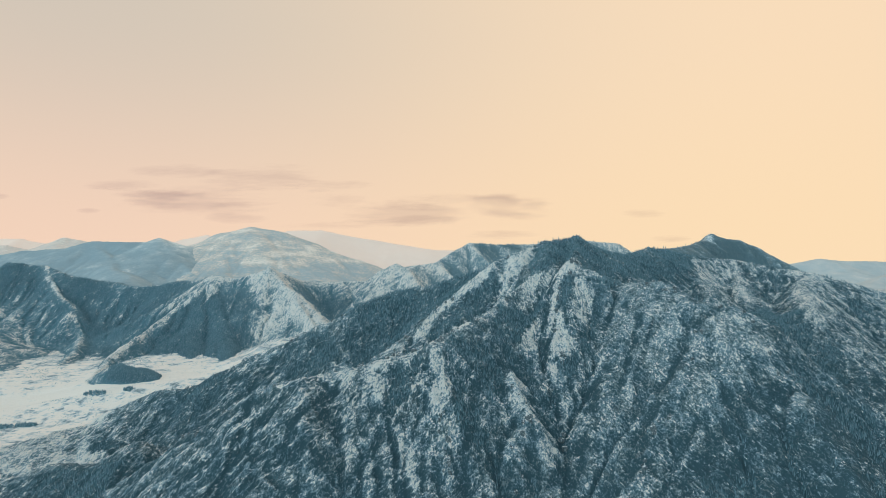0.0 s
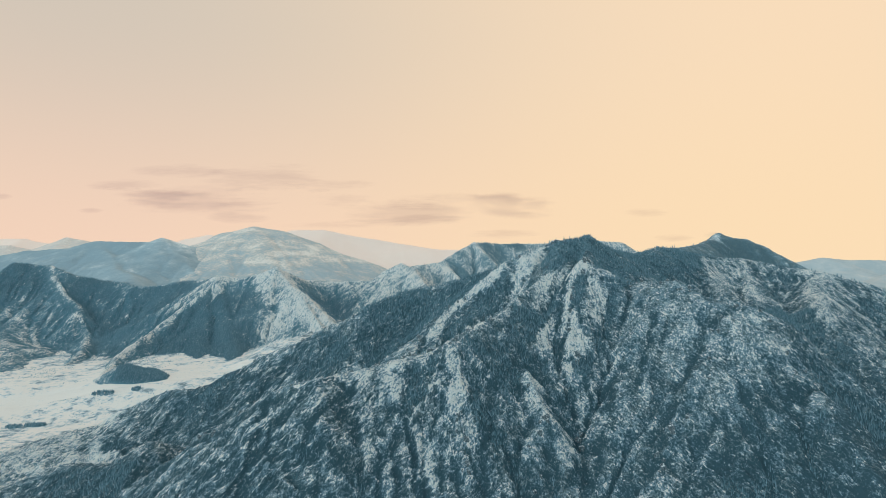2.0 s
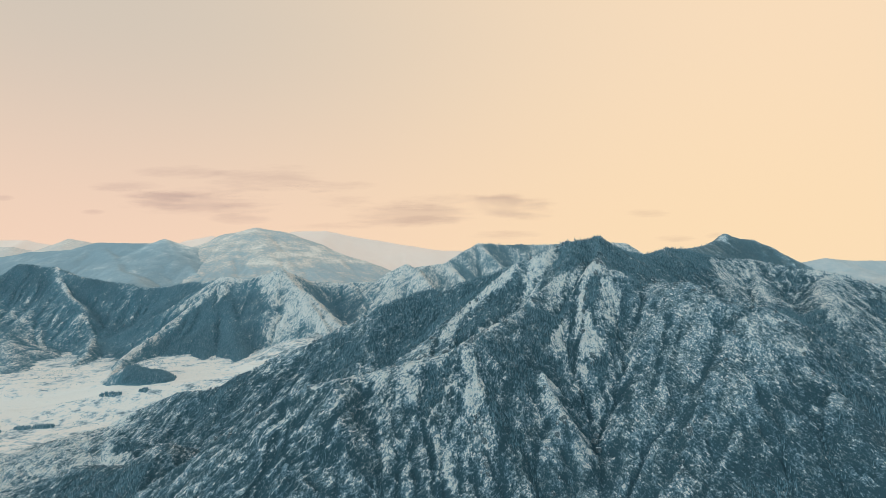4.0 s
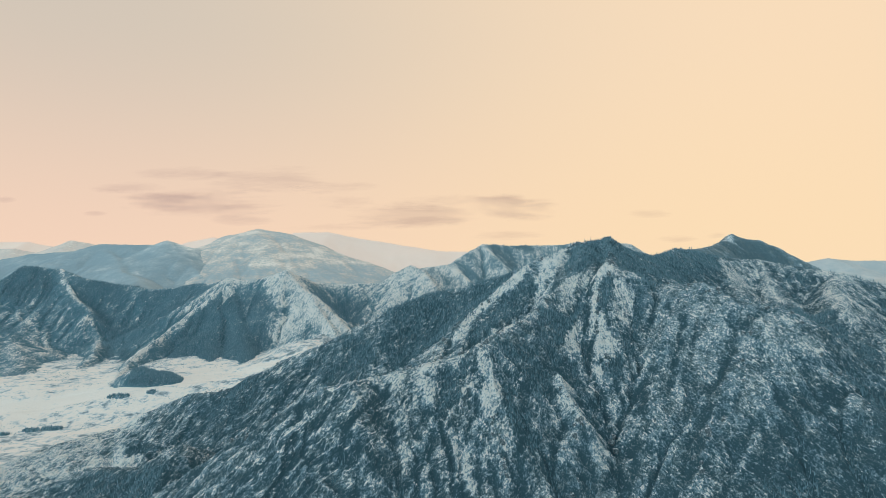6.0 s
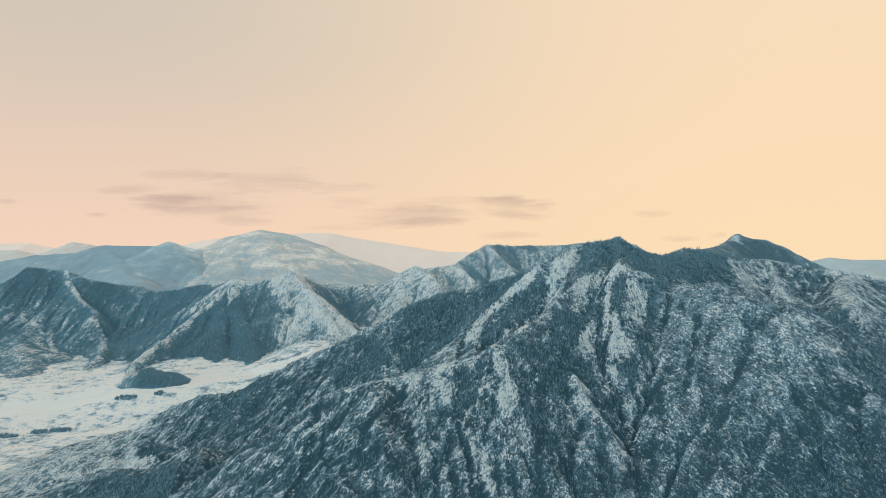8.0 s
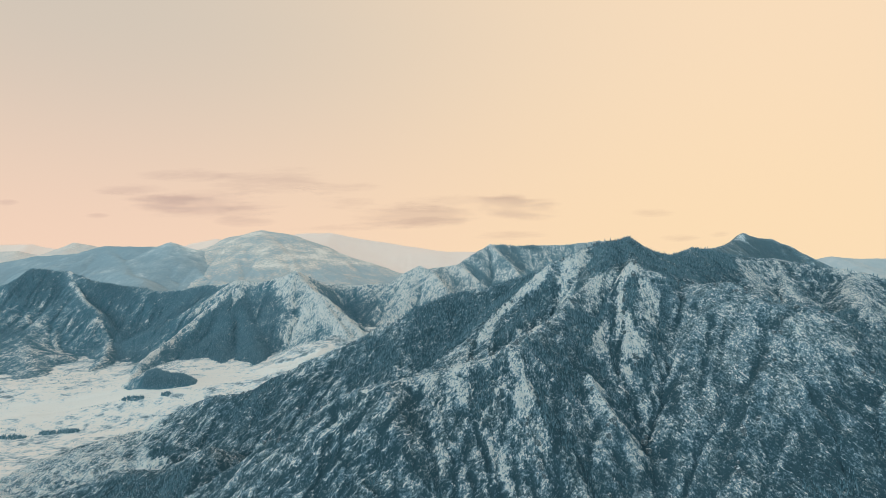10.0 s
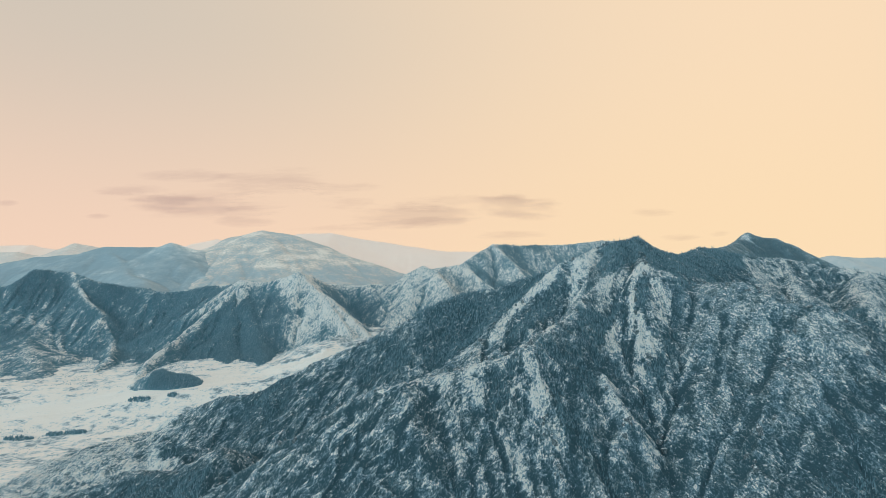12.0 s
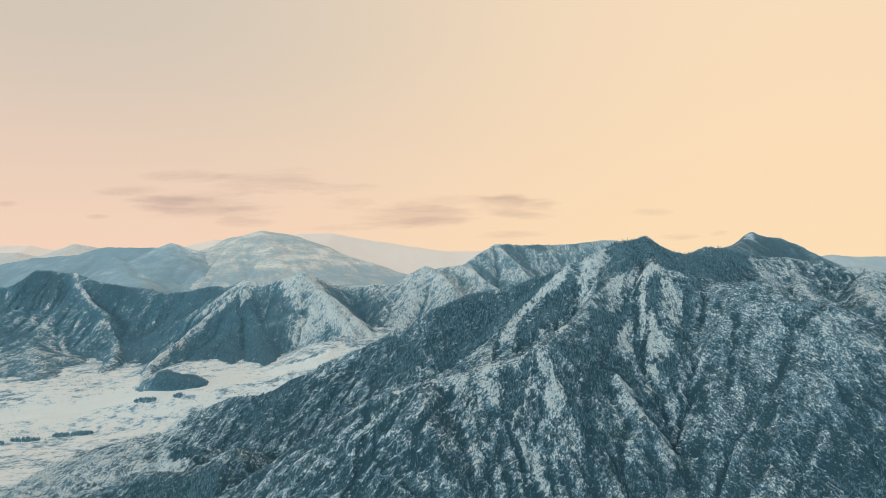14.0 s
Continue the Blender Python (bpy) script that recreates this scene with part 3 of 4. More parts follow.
def mountain(name, lines, box, cell, size, rough, seed, snowy, label, mat, bend=None, edge=120.0, stride=0, bite=0.02, falls=None, calm=None, creases=None, snow_haze_line=None, woods=None, clear=None, vary=0.7):  # vary: how strongly the relief breaks up the snow
    xs, ys = np.arange(box[0], box[1] + cell, cell), np.arange(box[2], box[3] + cell, cell)
    x, y = np.meshgrid(xs, ys)
    z, crest, ribs, lumps, strata, smooth_z, away = relief(lines, x, y, size, rough, seed, bend, calm)
    groove = creased(creases, x, y) if creases else 0.0
    z = z - 2.5 * groove
    if stride:
        rough_z = z[::stride, ::stride]
        worn, flow = carve(rough_z, cell * stride, 12, bite)
        z = z + finer(worn - rough_z, z.shape, stride)
        flow = finer(np.clip(flow - 1.2, 0, 5), z.shape, stride)
    else:
        flow = np.zeros_like(z)
    warp = size * 0.2 * fbm(x / size * 1.2, y / size * 1.2, 4, seed + 120)
    dip = z + np.where(x < 0, -0.8, 0.5) * x + warp
    for scale, height in ((0.26, 0.10), (0.11, 0.04)):
        p = dip / (size * scale)
        tri = p - np.floor(p)
        z = z + rough * size * height * (step(tri, 0.25, 0.95) - tri) * step(fbm(x / size / 1.5, y / size / 1.5, 3, seed + 130), -0.5, 0.2) * min(1.0, vary * vary * 2)
    z = z + rough * size * (0.10 * (crags(x / size * 3.2, y / size * 3.2, 3, seed + 140, 0.6) - 0.6) + 0.012 * fbm(x / size * 14, y / size * 14, 2, seed + 150))
    bed = crags(dip / (size * 0.22), (0.3 * x + y) / (size * 1.1), 3, seed + 160) - 0.62
    blotch = fbm(x / (size * 0.45), y / (size * 0.45), 3, seed + 170, 0.7)
    bulge = np.clip((z - blur(z, max(2, int(size * 0.2 / cell)))) / (size * 0.03), -1.5, 1.5)
    ledge = np.hypot(*np.gradient(smooth_z, cell)) - np.hypot(*np.gradient(z, cell))
    patch = fbm(x / (size * 2.2), y / (size * 2.2), 4, seed + 70)
    broken = 0.6 + 0.8 * fbm(x / (size * 0.3), y / (size * 0.3), 3, seed + 90)
    gully = step(away, size * 0.4, size * 1.1)
    snow = snowy + vary * (0.5 * ribs + 0.4 * lumps + 0.4 * strata + 0.5 * np.clip(ledge, -1.0, 0.8) + 0.5 * bed + 0.24 * bulge) + 0.2 * patch + 0.2 * blotch - 0.05 * flow
    wood = (0.02 if name == 'near_mountain' else 0.2) - 0.5 * ribs - 0.4 * lumps - 0.5 * patch - 0.3 * crest + 0.06 * flow - 0.12 * bulge - 1.4 * max(snowy - 0.35, 0)
    if name != "near_mountain":
        snow = snow + 0.5 * crest * broken
        wood = wood - 1.5 * crest
    if calm:
        even = 0.5 * spots(calm, x, y)
        snow = snow - even * (snow - snowy)
        wood = wood - 0.4 * spots(calm, x, y)
    snow, wood = snow - 0.40 * groove, wood - 0.3 * groove
    bare = 0.0
    # haze put in as paler upper slopes, above a band of snow patches
    if snow_haze_line:
        low, full, top, end = snow_haze_line
        level = z + size * 0.12 * patch
        snow = snow + 0.24 * step(level, low, full) + 0.18 * step(level, low, full) * (1 - step(level, top, end))
        bare = step(level, low, full)
    fall = spots(falls, x, y) if falls else np.ones_like(x)
    if woods:
        stand, bare = outlined(woods, x, y), outlined(clear, x, y)
        stand = stand * (1 - np.minimum(1, 1.3 * bare))
        wood = wood + 0.9 * stand - 1.2 * bare
        snow = snow - 0.40 * stand + 0.66 * bare * (0.75 + 0.5 * broken)
    if name == "near_mountain":
        snow = snow - 0.14 * step(-z, -230, -140) - 0.10 * step(x, 120, 220) * step(-z, -250, -160)
        snow = snow + 0.5 * creased(NEAR_SEAMS, x, y)
        wood = wood - 0.2 * step(-x, 60, 200) - 0.15 * step(-z, -235, -170)
    floor = valley_floor(x, y)
    rim = np.minimum(np.minimum(x - box[0], box[1] - x), np.minimum(y - box[2], box[3] - y))
    z = floor - 20 + (z - floor + 20) * step(rim, 0, edge)
    deep = z < floor - 12
    keep = ~(deep[:-1, :-1] & deep[1:, :-1] & deep[:-1, 1:] & deep[1:, 1:])
    ob = sheet(name, xs, ys, np.maximum(z, floor - 40), keep, snow=np.clip(snow, -0.25, 0.74 + 0.22 * bare + 0.1 * crest), wood=np.clip(wood, 0, 1), fall=fall)
    ob.data.materials.append(mat)
    tagged(ob, label, "mountain", kind="structure")
    return xs, ys, z, np.where(deep, 0, np.clip(wood, 0, 1)), np.clip(snow, 0, 1)


def slant(tree, tilt, across, along, seed):
    """Grain drawn out along tilted rock beds: tilt is the beds' rise to the side."""
    at = tree.nodes.new("ShaderNodeNewGeometry")
    sep = tree.nodes.new("ShaderNodeSeparateXYZ")
    tree.links.new(at.outputs["Position"], sep.inputs[0])
    x, y, z = sep.outputs
    warp = calc(tree, "MULTIPLY", calc(tree, "SUBTRACT", grain(tree, along * 0.9, 3.0, 0.6, (1, 1, 1), seed + 1), 0.5), 1.4 / along)
    bed = calc(tree, "ADD", calc(tree, "SUBTRACT", z, calc(tree, "MULTIPLY", x, tilt)), warp)
    run = calc(tree, "ADD", x, calc(tree, "MULTIPLY", z, tilt))
    to = tree.nodes.new("ShaderNodeCombineXYZ")
    tree.links.new(calc(tree, "MULTIPLY", run, along), to.inputs[0])
    tree.links.new(calc(tree, "MULTIPLY", y, along * 1.2), to.inputs[1])
    tree.links.new(calc(tree, "MULTIPLY", bed, across), to.inputs[2])
    n = node(tree, "ShaderNodeTexNoise", Scale=1.0, Detail=3.0, Roughness=0.65)
    tree.links.new(to.outputs[0], n.inputs["Vector"])
    return n.outputs["Fac"], x


def shards(tree, tilt, across, along, seed):
    """Angular blocks of rock drawn out along tilted beds: a random share for each block."""
    at = tree.nodes.new("ShaderNodeNewGeometry")
    sep = tree.nodes.new("ShaderNodeSeparateXYZ")
    tree.links.new(at.outputs["Position"], sep.inputs[0])
    x, y, z = sep.outputs
    warp = calc(tree, "MULTIPLY", calc(tree, "SUBTRACT", grain(tree, across * 0.5, 3.0, 0.7, (1, 1, 1), seed + 1), 0.5), 2.2)
    bed = calc(tree, "SUBTRACT", z, calc(tree, "MULTIPLY", x, tilt))
    run = calc(tree, "ADD", x, calc(tree, "MULTIPLY", z, tilt))
    to = tree.nodes.new("ShaderNodeCombineXYZ")
    for i, (v, k) in enumerate(((run, along), (y, along * 1.3), (bed, across))):
        tree.links.new(calc(tree, "ADD", calc(tree, "MULTIPLY", v, k), warp), to.inputs[i])
    n = node(tree, "ShaderNodeTexVoronoi", Scale=1.0)
    tree.links.new(to.outputs[0], n.inputs["Vector"])
    split = tree.nodes.new("ShaderNodeSeparateColor")
    tree.links.new(n.outputs["Color"], split.inputs[0])
    return calc(tree, "SUBTRACT", split.outputs[0], 0.5), x


def mountain_material(name, lump, dark, mid, frost, white, seed=0.0, contrast=1.0, fine=1.0, beds=0.0, blocks=0.0, stretch=(1, 0.8, 0.75), relief_depth=0.22, soft=0.09, rust=0.22):
    """Rock and bare scrub under broken snow; lump: patches of snow on one metre; beds, blocks: strength of the tilted strata and of the broken rock."""
    m, tree = material(name)
    snow = tree.nodes.new("ShaderNodeAttribute")
    snow.attribute_name = "snow"
    patches = calc(tree, "SUBTRACT", grain(tree, lump * 0.4, 2.5, 0.55, stretch, seed), 0.5)
    specks = calc(tree, "SUBTRACT", grain(tree, lump * 4.0, 4.0, 0.72, stretch, seed + 3), 0.5)
    mix = calc(tree, "ADD", calc(tree, "MULTIPLY", patches, 1.4 * contrast), calc(tree, "MULTIPLY", specks, 4.0 * contrast * fine))
    if beds:
        # long thin beds, rising to the east on one flank and to the west on the other, and running down the cliffs
        west, x = slant(tree, 0.7, lump * 2.8, lump * 0.2, seed + 11)
        east = slant(tree, -0.9, lump * 2.4, lump * 0.35, seed + 21)[0]
        drop = grain(tree, lump * 3.2, 3.0, 0.65, (1, 0.5, 0.09), seed + 31)
        fall = tree.nodes.new("ShaderNodeAttribute")
        fall.attribute_name = "fall"
        east = calc(tree, "ADD", calc(tree, "MULTIPLY", east, 0.45), 0.275)
        lean = calc(tree, "ADD", west, calc(tree, "MULTIPLY", calc(tree, "SUBTRACT", east, west), smooth(tree, x, 20.0, 110.0)))
        lean = calc(tree, "ADD", lean, calc(tree, "MULTIPLY", calc(tree, "SUBTRACT", drop, lean), fall.outputs["Fac"]))
        where = smooth(tree, grain(tree, lump * 0.12, 3.0, 0.6, (1, 1, 1), seed + 61), 0.42, 0.6)
        force = calc(tree, "ADD", calc(tree, "MULTIPLY", calc(tree, "MAXIMUM", where, fall.outputs["Fac"]), beds), 0.25 * beds)
        mix = calc(tree, "ADD", mix, calc(tree, "MULTIPLY", calc(tree, "SUBTRACT", lean, 0.5), force))
        # thin dark lines between the beds: crease shading put into colour and bump
        crease_shade = calc(tree, "SUBTRACT", calc(tree, "MINIMUM", calc(tree, "ABSOLUTE", calc(tree, "SUBTRACT", lean, 0.46)), 0.025), 0.02)
        mix = calc(tree, "ADD", mix, calc(tree, "MULTIPLY", calc(tree, "MULTIPLY", crease_shade, force), 9.0))
    if blocks:
        west, x = shards(tree, 0.7, lump * 4.0, lump * 1.7, seed + 41)
        east = shards(tree, -0.8, lump * 3.8, lump * 1.9, seed + 51)[0]
        broken = calc(tree, "ADD", west, calc(tree, "MULTIPLY", calc(tree, "SUBTRACT", east, west), smooth(tree, x, 20.0, 110.0)))
        mix = calc(tree, "ADD", mix, calc(tree, "MULTIPLY", broken, blocks))
        mix = calc(tree, "ADD", mix, calc(tree, "MULTIPLY", calc(tree, "MAXIMUM", calc(tree, "SUBTRACT", broken, 0.38), 0.0), 10.0 * blocks))
    level = calc(tree, "ADD", mix, snow.outputs["Fac"])
    tint = grain(tree, lump * 0.35, 3.0, 0.6, (1, 1, 1), seed + 7)
    stone = blend(tree, smooth(tree, tint, 0.4, 0.62), mid, tuple(c * f for c, f in zip(mid, (1 + rust, 1.0, 1 - 0.55 * rust))))
    ground = blend(tree, smooth(tree, level, 0.02 - soft, 0.26 + soft), dark, stone)
    ground = blend(tree, smooth(tree, level, 0.46 - soft, 0.54 + soft), ground, frost)
    colour = blend(tree, smooth(tree, level, 0.78 - soft, 0.86 + soft), ground, white)
    bump = node(tree, "ShaderNodeBump", Strength=0.8, Distance=relief_depth / lump)
    tree.links.new(mix, bump.inputs["Height"])
    bsdf = node(tree, "ShaderNodeBsdfPrincipled", Roughness=0.85)
    bsdf.inputs["Specular IOR Level"].default_value = 0.15
    tree.links.new(colour, bsdf.inputs["Base Color"])
    tree.links.new(bump.outputs[0], bsdf.inputs["Normal"])
    out = tree.nodes.new("ShaderNodeOutputMaterial")
    tree.links.new(bsdf.outputs[0], out.inputs[0])
    return m


near_mat = mountain_material("snowy_rock_near", 0.17, (0.068, 0.120, 0.138), (0.185, 0.268, 0.300), (0.36, 0.435, 0.465), (0.99, 0.87, 0.77), fine=0.85, beds=1.7, blocks=0.42)
# summit to table: dark tones lifted, putting distance haze into the colour
peak_mat = mountain_material("hazed_snowy_summit", 0.14, (0.15, 0.218, 0.238), (0.22, 0.30, 0.325), (0.42, 0.49, 0.51), (0.90, 0.85, 0.80), seed=7.0, contrast=0.8, fine=0.7, beds=1.0)
mid_mat = mountain_material("hazed_snowy_slopes", 0.07, (0.132, 0.240, 0.278), (0.26, 0.355, 0.385), (0.58, 0.57, 0.545), (0.98, 0.85, 0.75), seed=5.0, contrast=0.9, fine=0.7, beds=1.5, blocks=0.25, rust=0.06)
table_mat = mountain_material("hazed_table_slopes", 0.06, (0.20, 0.295, 0.32), (0.32, 0.40, 0.42), (0.59, 0.58, 0.555), (0.98, 0.85, 0.75), seed=6.0, contrast=0.85, fine=0.65, beds=1.3, blocks=0.25, rust=0.06)
# far slopes: haze put into the base colours, paler with distance
far_mat = mountain_material("haze_tinted_far_slopes", 0.028, (0.33, 0.385, 0.40), (0.40, 0.445, 0.45), (0.58, 0.57, 0.54), (0.97, 0.86, 0.76), seed=9.0, contrast=0.9, fine=0.35, stretch=(0.6, 0.8, 1.4), relief_depth=0.1, soft=0.12, rust=0.03)
bald_mat = mountain_material("haze_tinted_bald_slopes", 0.028, (0.46, 0.475, 0.465), (0.60, 0.535, 0.485), (0.76, 0.61, 0.51), (0.98, 0.79, 0.66), seed=8.0, contrast=1.5, fine=0.5, stretch=(0.6, 0.8, 1.4), relief_depth=0.04, soft=0.05, rust=0.03)
haze_mat = mountain_material("haze_tinted_hills", 0.026, (0.72, 0.58, 0.50), (0.80, 0.62, 0.52), (0.88, 0.66, 0.54), (0.98, 0.79, 0.66), seed=10.0, contrast=1.0, fine=0.5, stretch=(0.6, 0.8, 1.4), relief_depth=0.04, soft=0.05, rust=0.03)
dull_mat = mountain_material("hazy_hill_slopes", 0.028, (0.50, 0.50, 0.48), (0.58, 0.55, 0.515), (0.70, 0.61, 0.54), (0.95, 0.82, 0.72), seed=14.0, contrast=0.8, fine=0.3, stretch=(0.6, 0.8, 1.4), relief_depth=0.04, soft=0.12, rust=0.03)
# horizon: sky-coloured haze put in as peach base colour and a faint glow
pale_mat = mountain_material("haze_glow_horizon", 0.01, (0.92, 0.64, 0.51), (0.93, 0.65, 0.52), (0.94, 0.66, 0.53), (0.95, 0.68, 0.55), seed=12.0, contrast=0.2, fine=0.1, relief_depth=0.02, rust=0.0)
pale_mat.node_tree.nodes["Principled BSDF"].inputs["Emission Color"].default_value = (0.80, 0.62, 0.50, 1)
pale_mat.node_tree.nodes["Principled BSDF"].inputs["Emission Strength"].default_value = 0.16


def snow_material():
    """Snow on the valley floor: drifts, faint furrows, and bare scrub where the scrub share is high."""
    m, tree = material("valley_snow")
    drift = calc(tree, "SUBTRACT", grain(tree, 0.012, 6.0, 0.62, (0.5, 1, 1)), 0.5)
    furrow = calc(tree, "SUBTRACT", grain(tree, 0.045, 6.0, 0.72, (0.45, 1.0, 1), 2.0), 0.5)
    twigs = calc(tree, "SUBTRACT", grain(tree, 0.16, 3.0, 0.75, (1, 1, 1), 4.0), 0.5)
    scrub = tree.nodes.new("ShaderNodeAttribute")
    scrub.attribute_name = "scrub"
    rough = calc(tree, "ADD", calc(tree, "ADD", calc(tree, "MULTIPLY", drift, 0.7), calc(tree, "MULTIPLY", furrow, 2.2)), calc(tree, "MULTIPLY", twigs, 1.9))
    level = calc(tree, "ADD", rough, scrub.outputs["Fac"])
    tone = blend(tree, smooth(tree, level, 0.1, 0.6), (0.92, 0.745, 0.63), (0.60, 0.58, 0.56))
    colour = blend(tree, smooth(tree, level, 0.42, 0.85), tone, (0.20, 0.235, 0.24))
    bump = node(tree, "ShaderNodeBump", Strength=0.5, Distance=1.5)
    tree.links.new(rough, bump.inputs["Height"])
    bsdf = node(tree, "ShaderNodeBsdfPrincipled", Roughness=0.7)
    bsdf.inputs["Specular IOR Level"].default_value = 0.2
    tree.links.new(colour, bsdf.inputs["Base Color"])
    tree.links.new(bump.outputs[0], bsdf.inputs["Normal"])
    out = tree.nodes.new("ShaderNodeOutputMaterial")
    tree.links.new(bsdf.outputs[0], out.inputs[0])
    return m


def river(x):
    """The frozen river's middle line across the valley."""
    return 1135 + 0.10 * (x + 800) + 45 * np.sin((x + 700) / 190.0)


def ground():
    xs = np.concatenate([np.linspace(-4900, -1500, 30), np.arange(-1492, -200, 4.0), np.linspace(-195, 4900, 50)])
    ys = np.concatenate([np.linspace(-1500, 590, 25), np.arange(598, 1760, 4.0), np.linspace(1770, 4900, 50)])
    x, y = np.meshgrid(xs, ys)
    bank = step(np.abs(y - river(x)), 22, 40)
    z = valley_floor(x, y) + 2.5 * bank + 0.8 * bank * crags(x / 40, y / 25, 3, 95) + 14 * (crags(x / 90, y / 90, 5, 96) - 0.6) * step(x, -560, -440) * step(y, 1010, 1130)
    scrub = 0.17 + 0.32 * fbm(x / 90, y / 70, 3, 91, 0.6) + 0.4 * fbm(x / 26, y / 20, 3, 92, 0.65) + 0.3 * step(-np.abs(y - 1000 - 0.25 * (x + 700) - 30 * np.sin(x / 37.0)), -4.5, -1.0) * step(x, -860, -820) * step(-x, 590, 640) + 0.22 * step(-y, -1000, -880)
    scrub = scrub + 0.22 * step(x, -560, -460) + 0.28 * step(y, 1290, 1420) + 0.15 * step(y, 1180, 1300) * step(-x, 900, 1100)
    scrub = scrub + 0.5 * creased({"creek": (3, [(-748, 1085), (-735, 1055), (-747, 1030), (-732, 1000)])}, x, y)
    scrub = np.clip(scrub * bank - 0.12 * (1 - bank), -0.2, 0.6)
    ob = sheet("ground", xs, ys, z, np.ones((len(ys) - 1, len(xs) - 1), bool), scrub=scrub)
    ob.data.materials.append(snow_material())
    tagged(ob, "snow-covered valley floor with a frozen river and sparse scrub", "ground", kind="structure")


ground()


def some(lines, *names):
    return {k: v for k, v in lines.items() if k.split("_")[0] in names}


near = mountain("near_mountain", {k: v for k, v in NEAR.items() if k != "peak"}, (-760, 890, 260, 1080), 1.5, 30.0, 0.8, 3, 0.385, "craggy dark mountain with broken snow and bare forest", near_mat, edge=90.0, stride=2, bite=0.011, falls=FALLS, calm=DOME, creases=NEAR_CREASES, woods=NEAR_WOODS, clear=NEAR_OPEN)
peak = mountain("peak_mountain", some(NEAR, "peak"), (180, 1000, 820, 1480), 3.0, 40.0, 0.5, 13, 0.12, "dark pointed summit with forested flanks and a snowy shoulder", peak_mat, woods=PEAK_WOODS, clear=PEAK_OPEN, edge=60.0, stride=2, bite=0.015)
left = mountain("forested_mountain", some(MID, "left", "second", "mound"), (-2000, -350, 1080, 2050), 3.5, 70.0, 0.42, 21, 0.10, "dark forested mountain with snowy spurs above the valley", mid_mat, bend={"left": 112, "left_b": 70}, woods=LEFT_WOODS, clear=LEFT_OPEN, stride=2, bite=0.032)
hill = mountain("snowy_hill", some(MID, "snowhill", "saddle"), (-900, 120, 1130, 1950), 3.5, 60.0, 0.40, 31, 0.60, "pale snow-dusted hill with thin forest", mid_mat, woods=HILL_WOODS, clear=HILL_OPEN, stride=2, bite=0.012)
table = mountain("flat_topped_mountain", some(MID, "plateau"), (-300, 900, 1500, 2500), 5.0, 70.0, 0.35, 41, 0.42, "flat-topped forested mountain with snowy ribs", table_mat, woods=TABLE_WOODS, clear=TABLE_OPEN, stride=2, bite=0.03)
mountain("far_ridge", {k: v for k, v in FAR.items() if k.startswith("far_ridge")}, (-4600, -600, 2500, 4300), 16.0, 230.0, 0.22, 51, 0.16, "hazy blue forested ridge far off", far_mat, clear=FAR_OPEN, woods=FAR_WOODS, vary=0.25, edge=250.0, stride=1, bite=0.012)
mountain("far_peak", {k: v for k, v in FAR.items() if k.startswith("far_peak")}, (-3200, 700, 2700, 4700), 16.0, 230.0, 0.2, 61, 0.20, "broad bald snowy peak in haze", bald_mat, vary=0.2, edge=250.0, stride=1, bite=0.012, snow_haze_line=(215, 265, 385, 425))
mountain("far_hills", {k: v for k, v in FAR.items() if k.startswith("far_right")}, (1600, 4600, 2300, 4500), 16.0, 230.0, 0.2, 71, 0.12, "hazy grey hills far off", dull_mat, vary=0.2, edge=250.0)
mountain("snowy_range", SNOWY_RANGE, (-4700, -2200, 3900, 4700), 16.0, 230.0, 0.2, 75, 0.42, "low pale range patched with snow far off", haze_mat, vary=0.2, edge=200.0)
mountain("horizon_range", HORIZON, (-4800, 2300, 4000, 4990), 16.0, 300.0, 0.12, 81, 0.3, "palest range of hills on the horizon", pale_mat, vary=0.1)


# ---- woods ----
def tree_material(name, dark, light):
    m, tree = material(name)
    at = tree.nodes.new("ShaderNodeNewGeometry")
    tone = smooth(tree, at.outputs["Random Per Island"], 0.35, 1.0)
    fleck = smooth(tree, grain(tree, 1.3, 2.0), 0.45, 0.7)
    colour = blend(tree, calc(tree, "MULTIPLY", calc(tree, "ADD", tone, calc(tree, "MULTIPLY", fleck, 0.5)), 0.7, True), dark, light)
    bsdf = node(tree, "ShaderNodeBsdfPrincipled", Roughness=0.9)
    bsdf.inputs["Specular IOR Level"].default_value = 0.1
    tree.links.new(colour, bsdf.inputs["Base Color"])
    out = tree.nodes.new("ShaderNodeOutputMaterial")
    tree.links.new(bsdf.outputs[0], out.inputs[0])
    return m


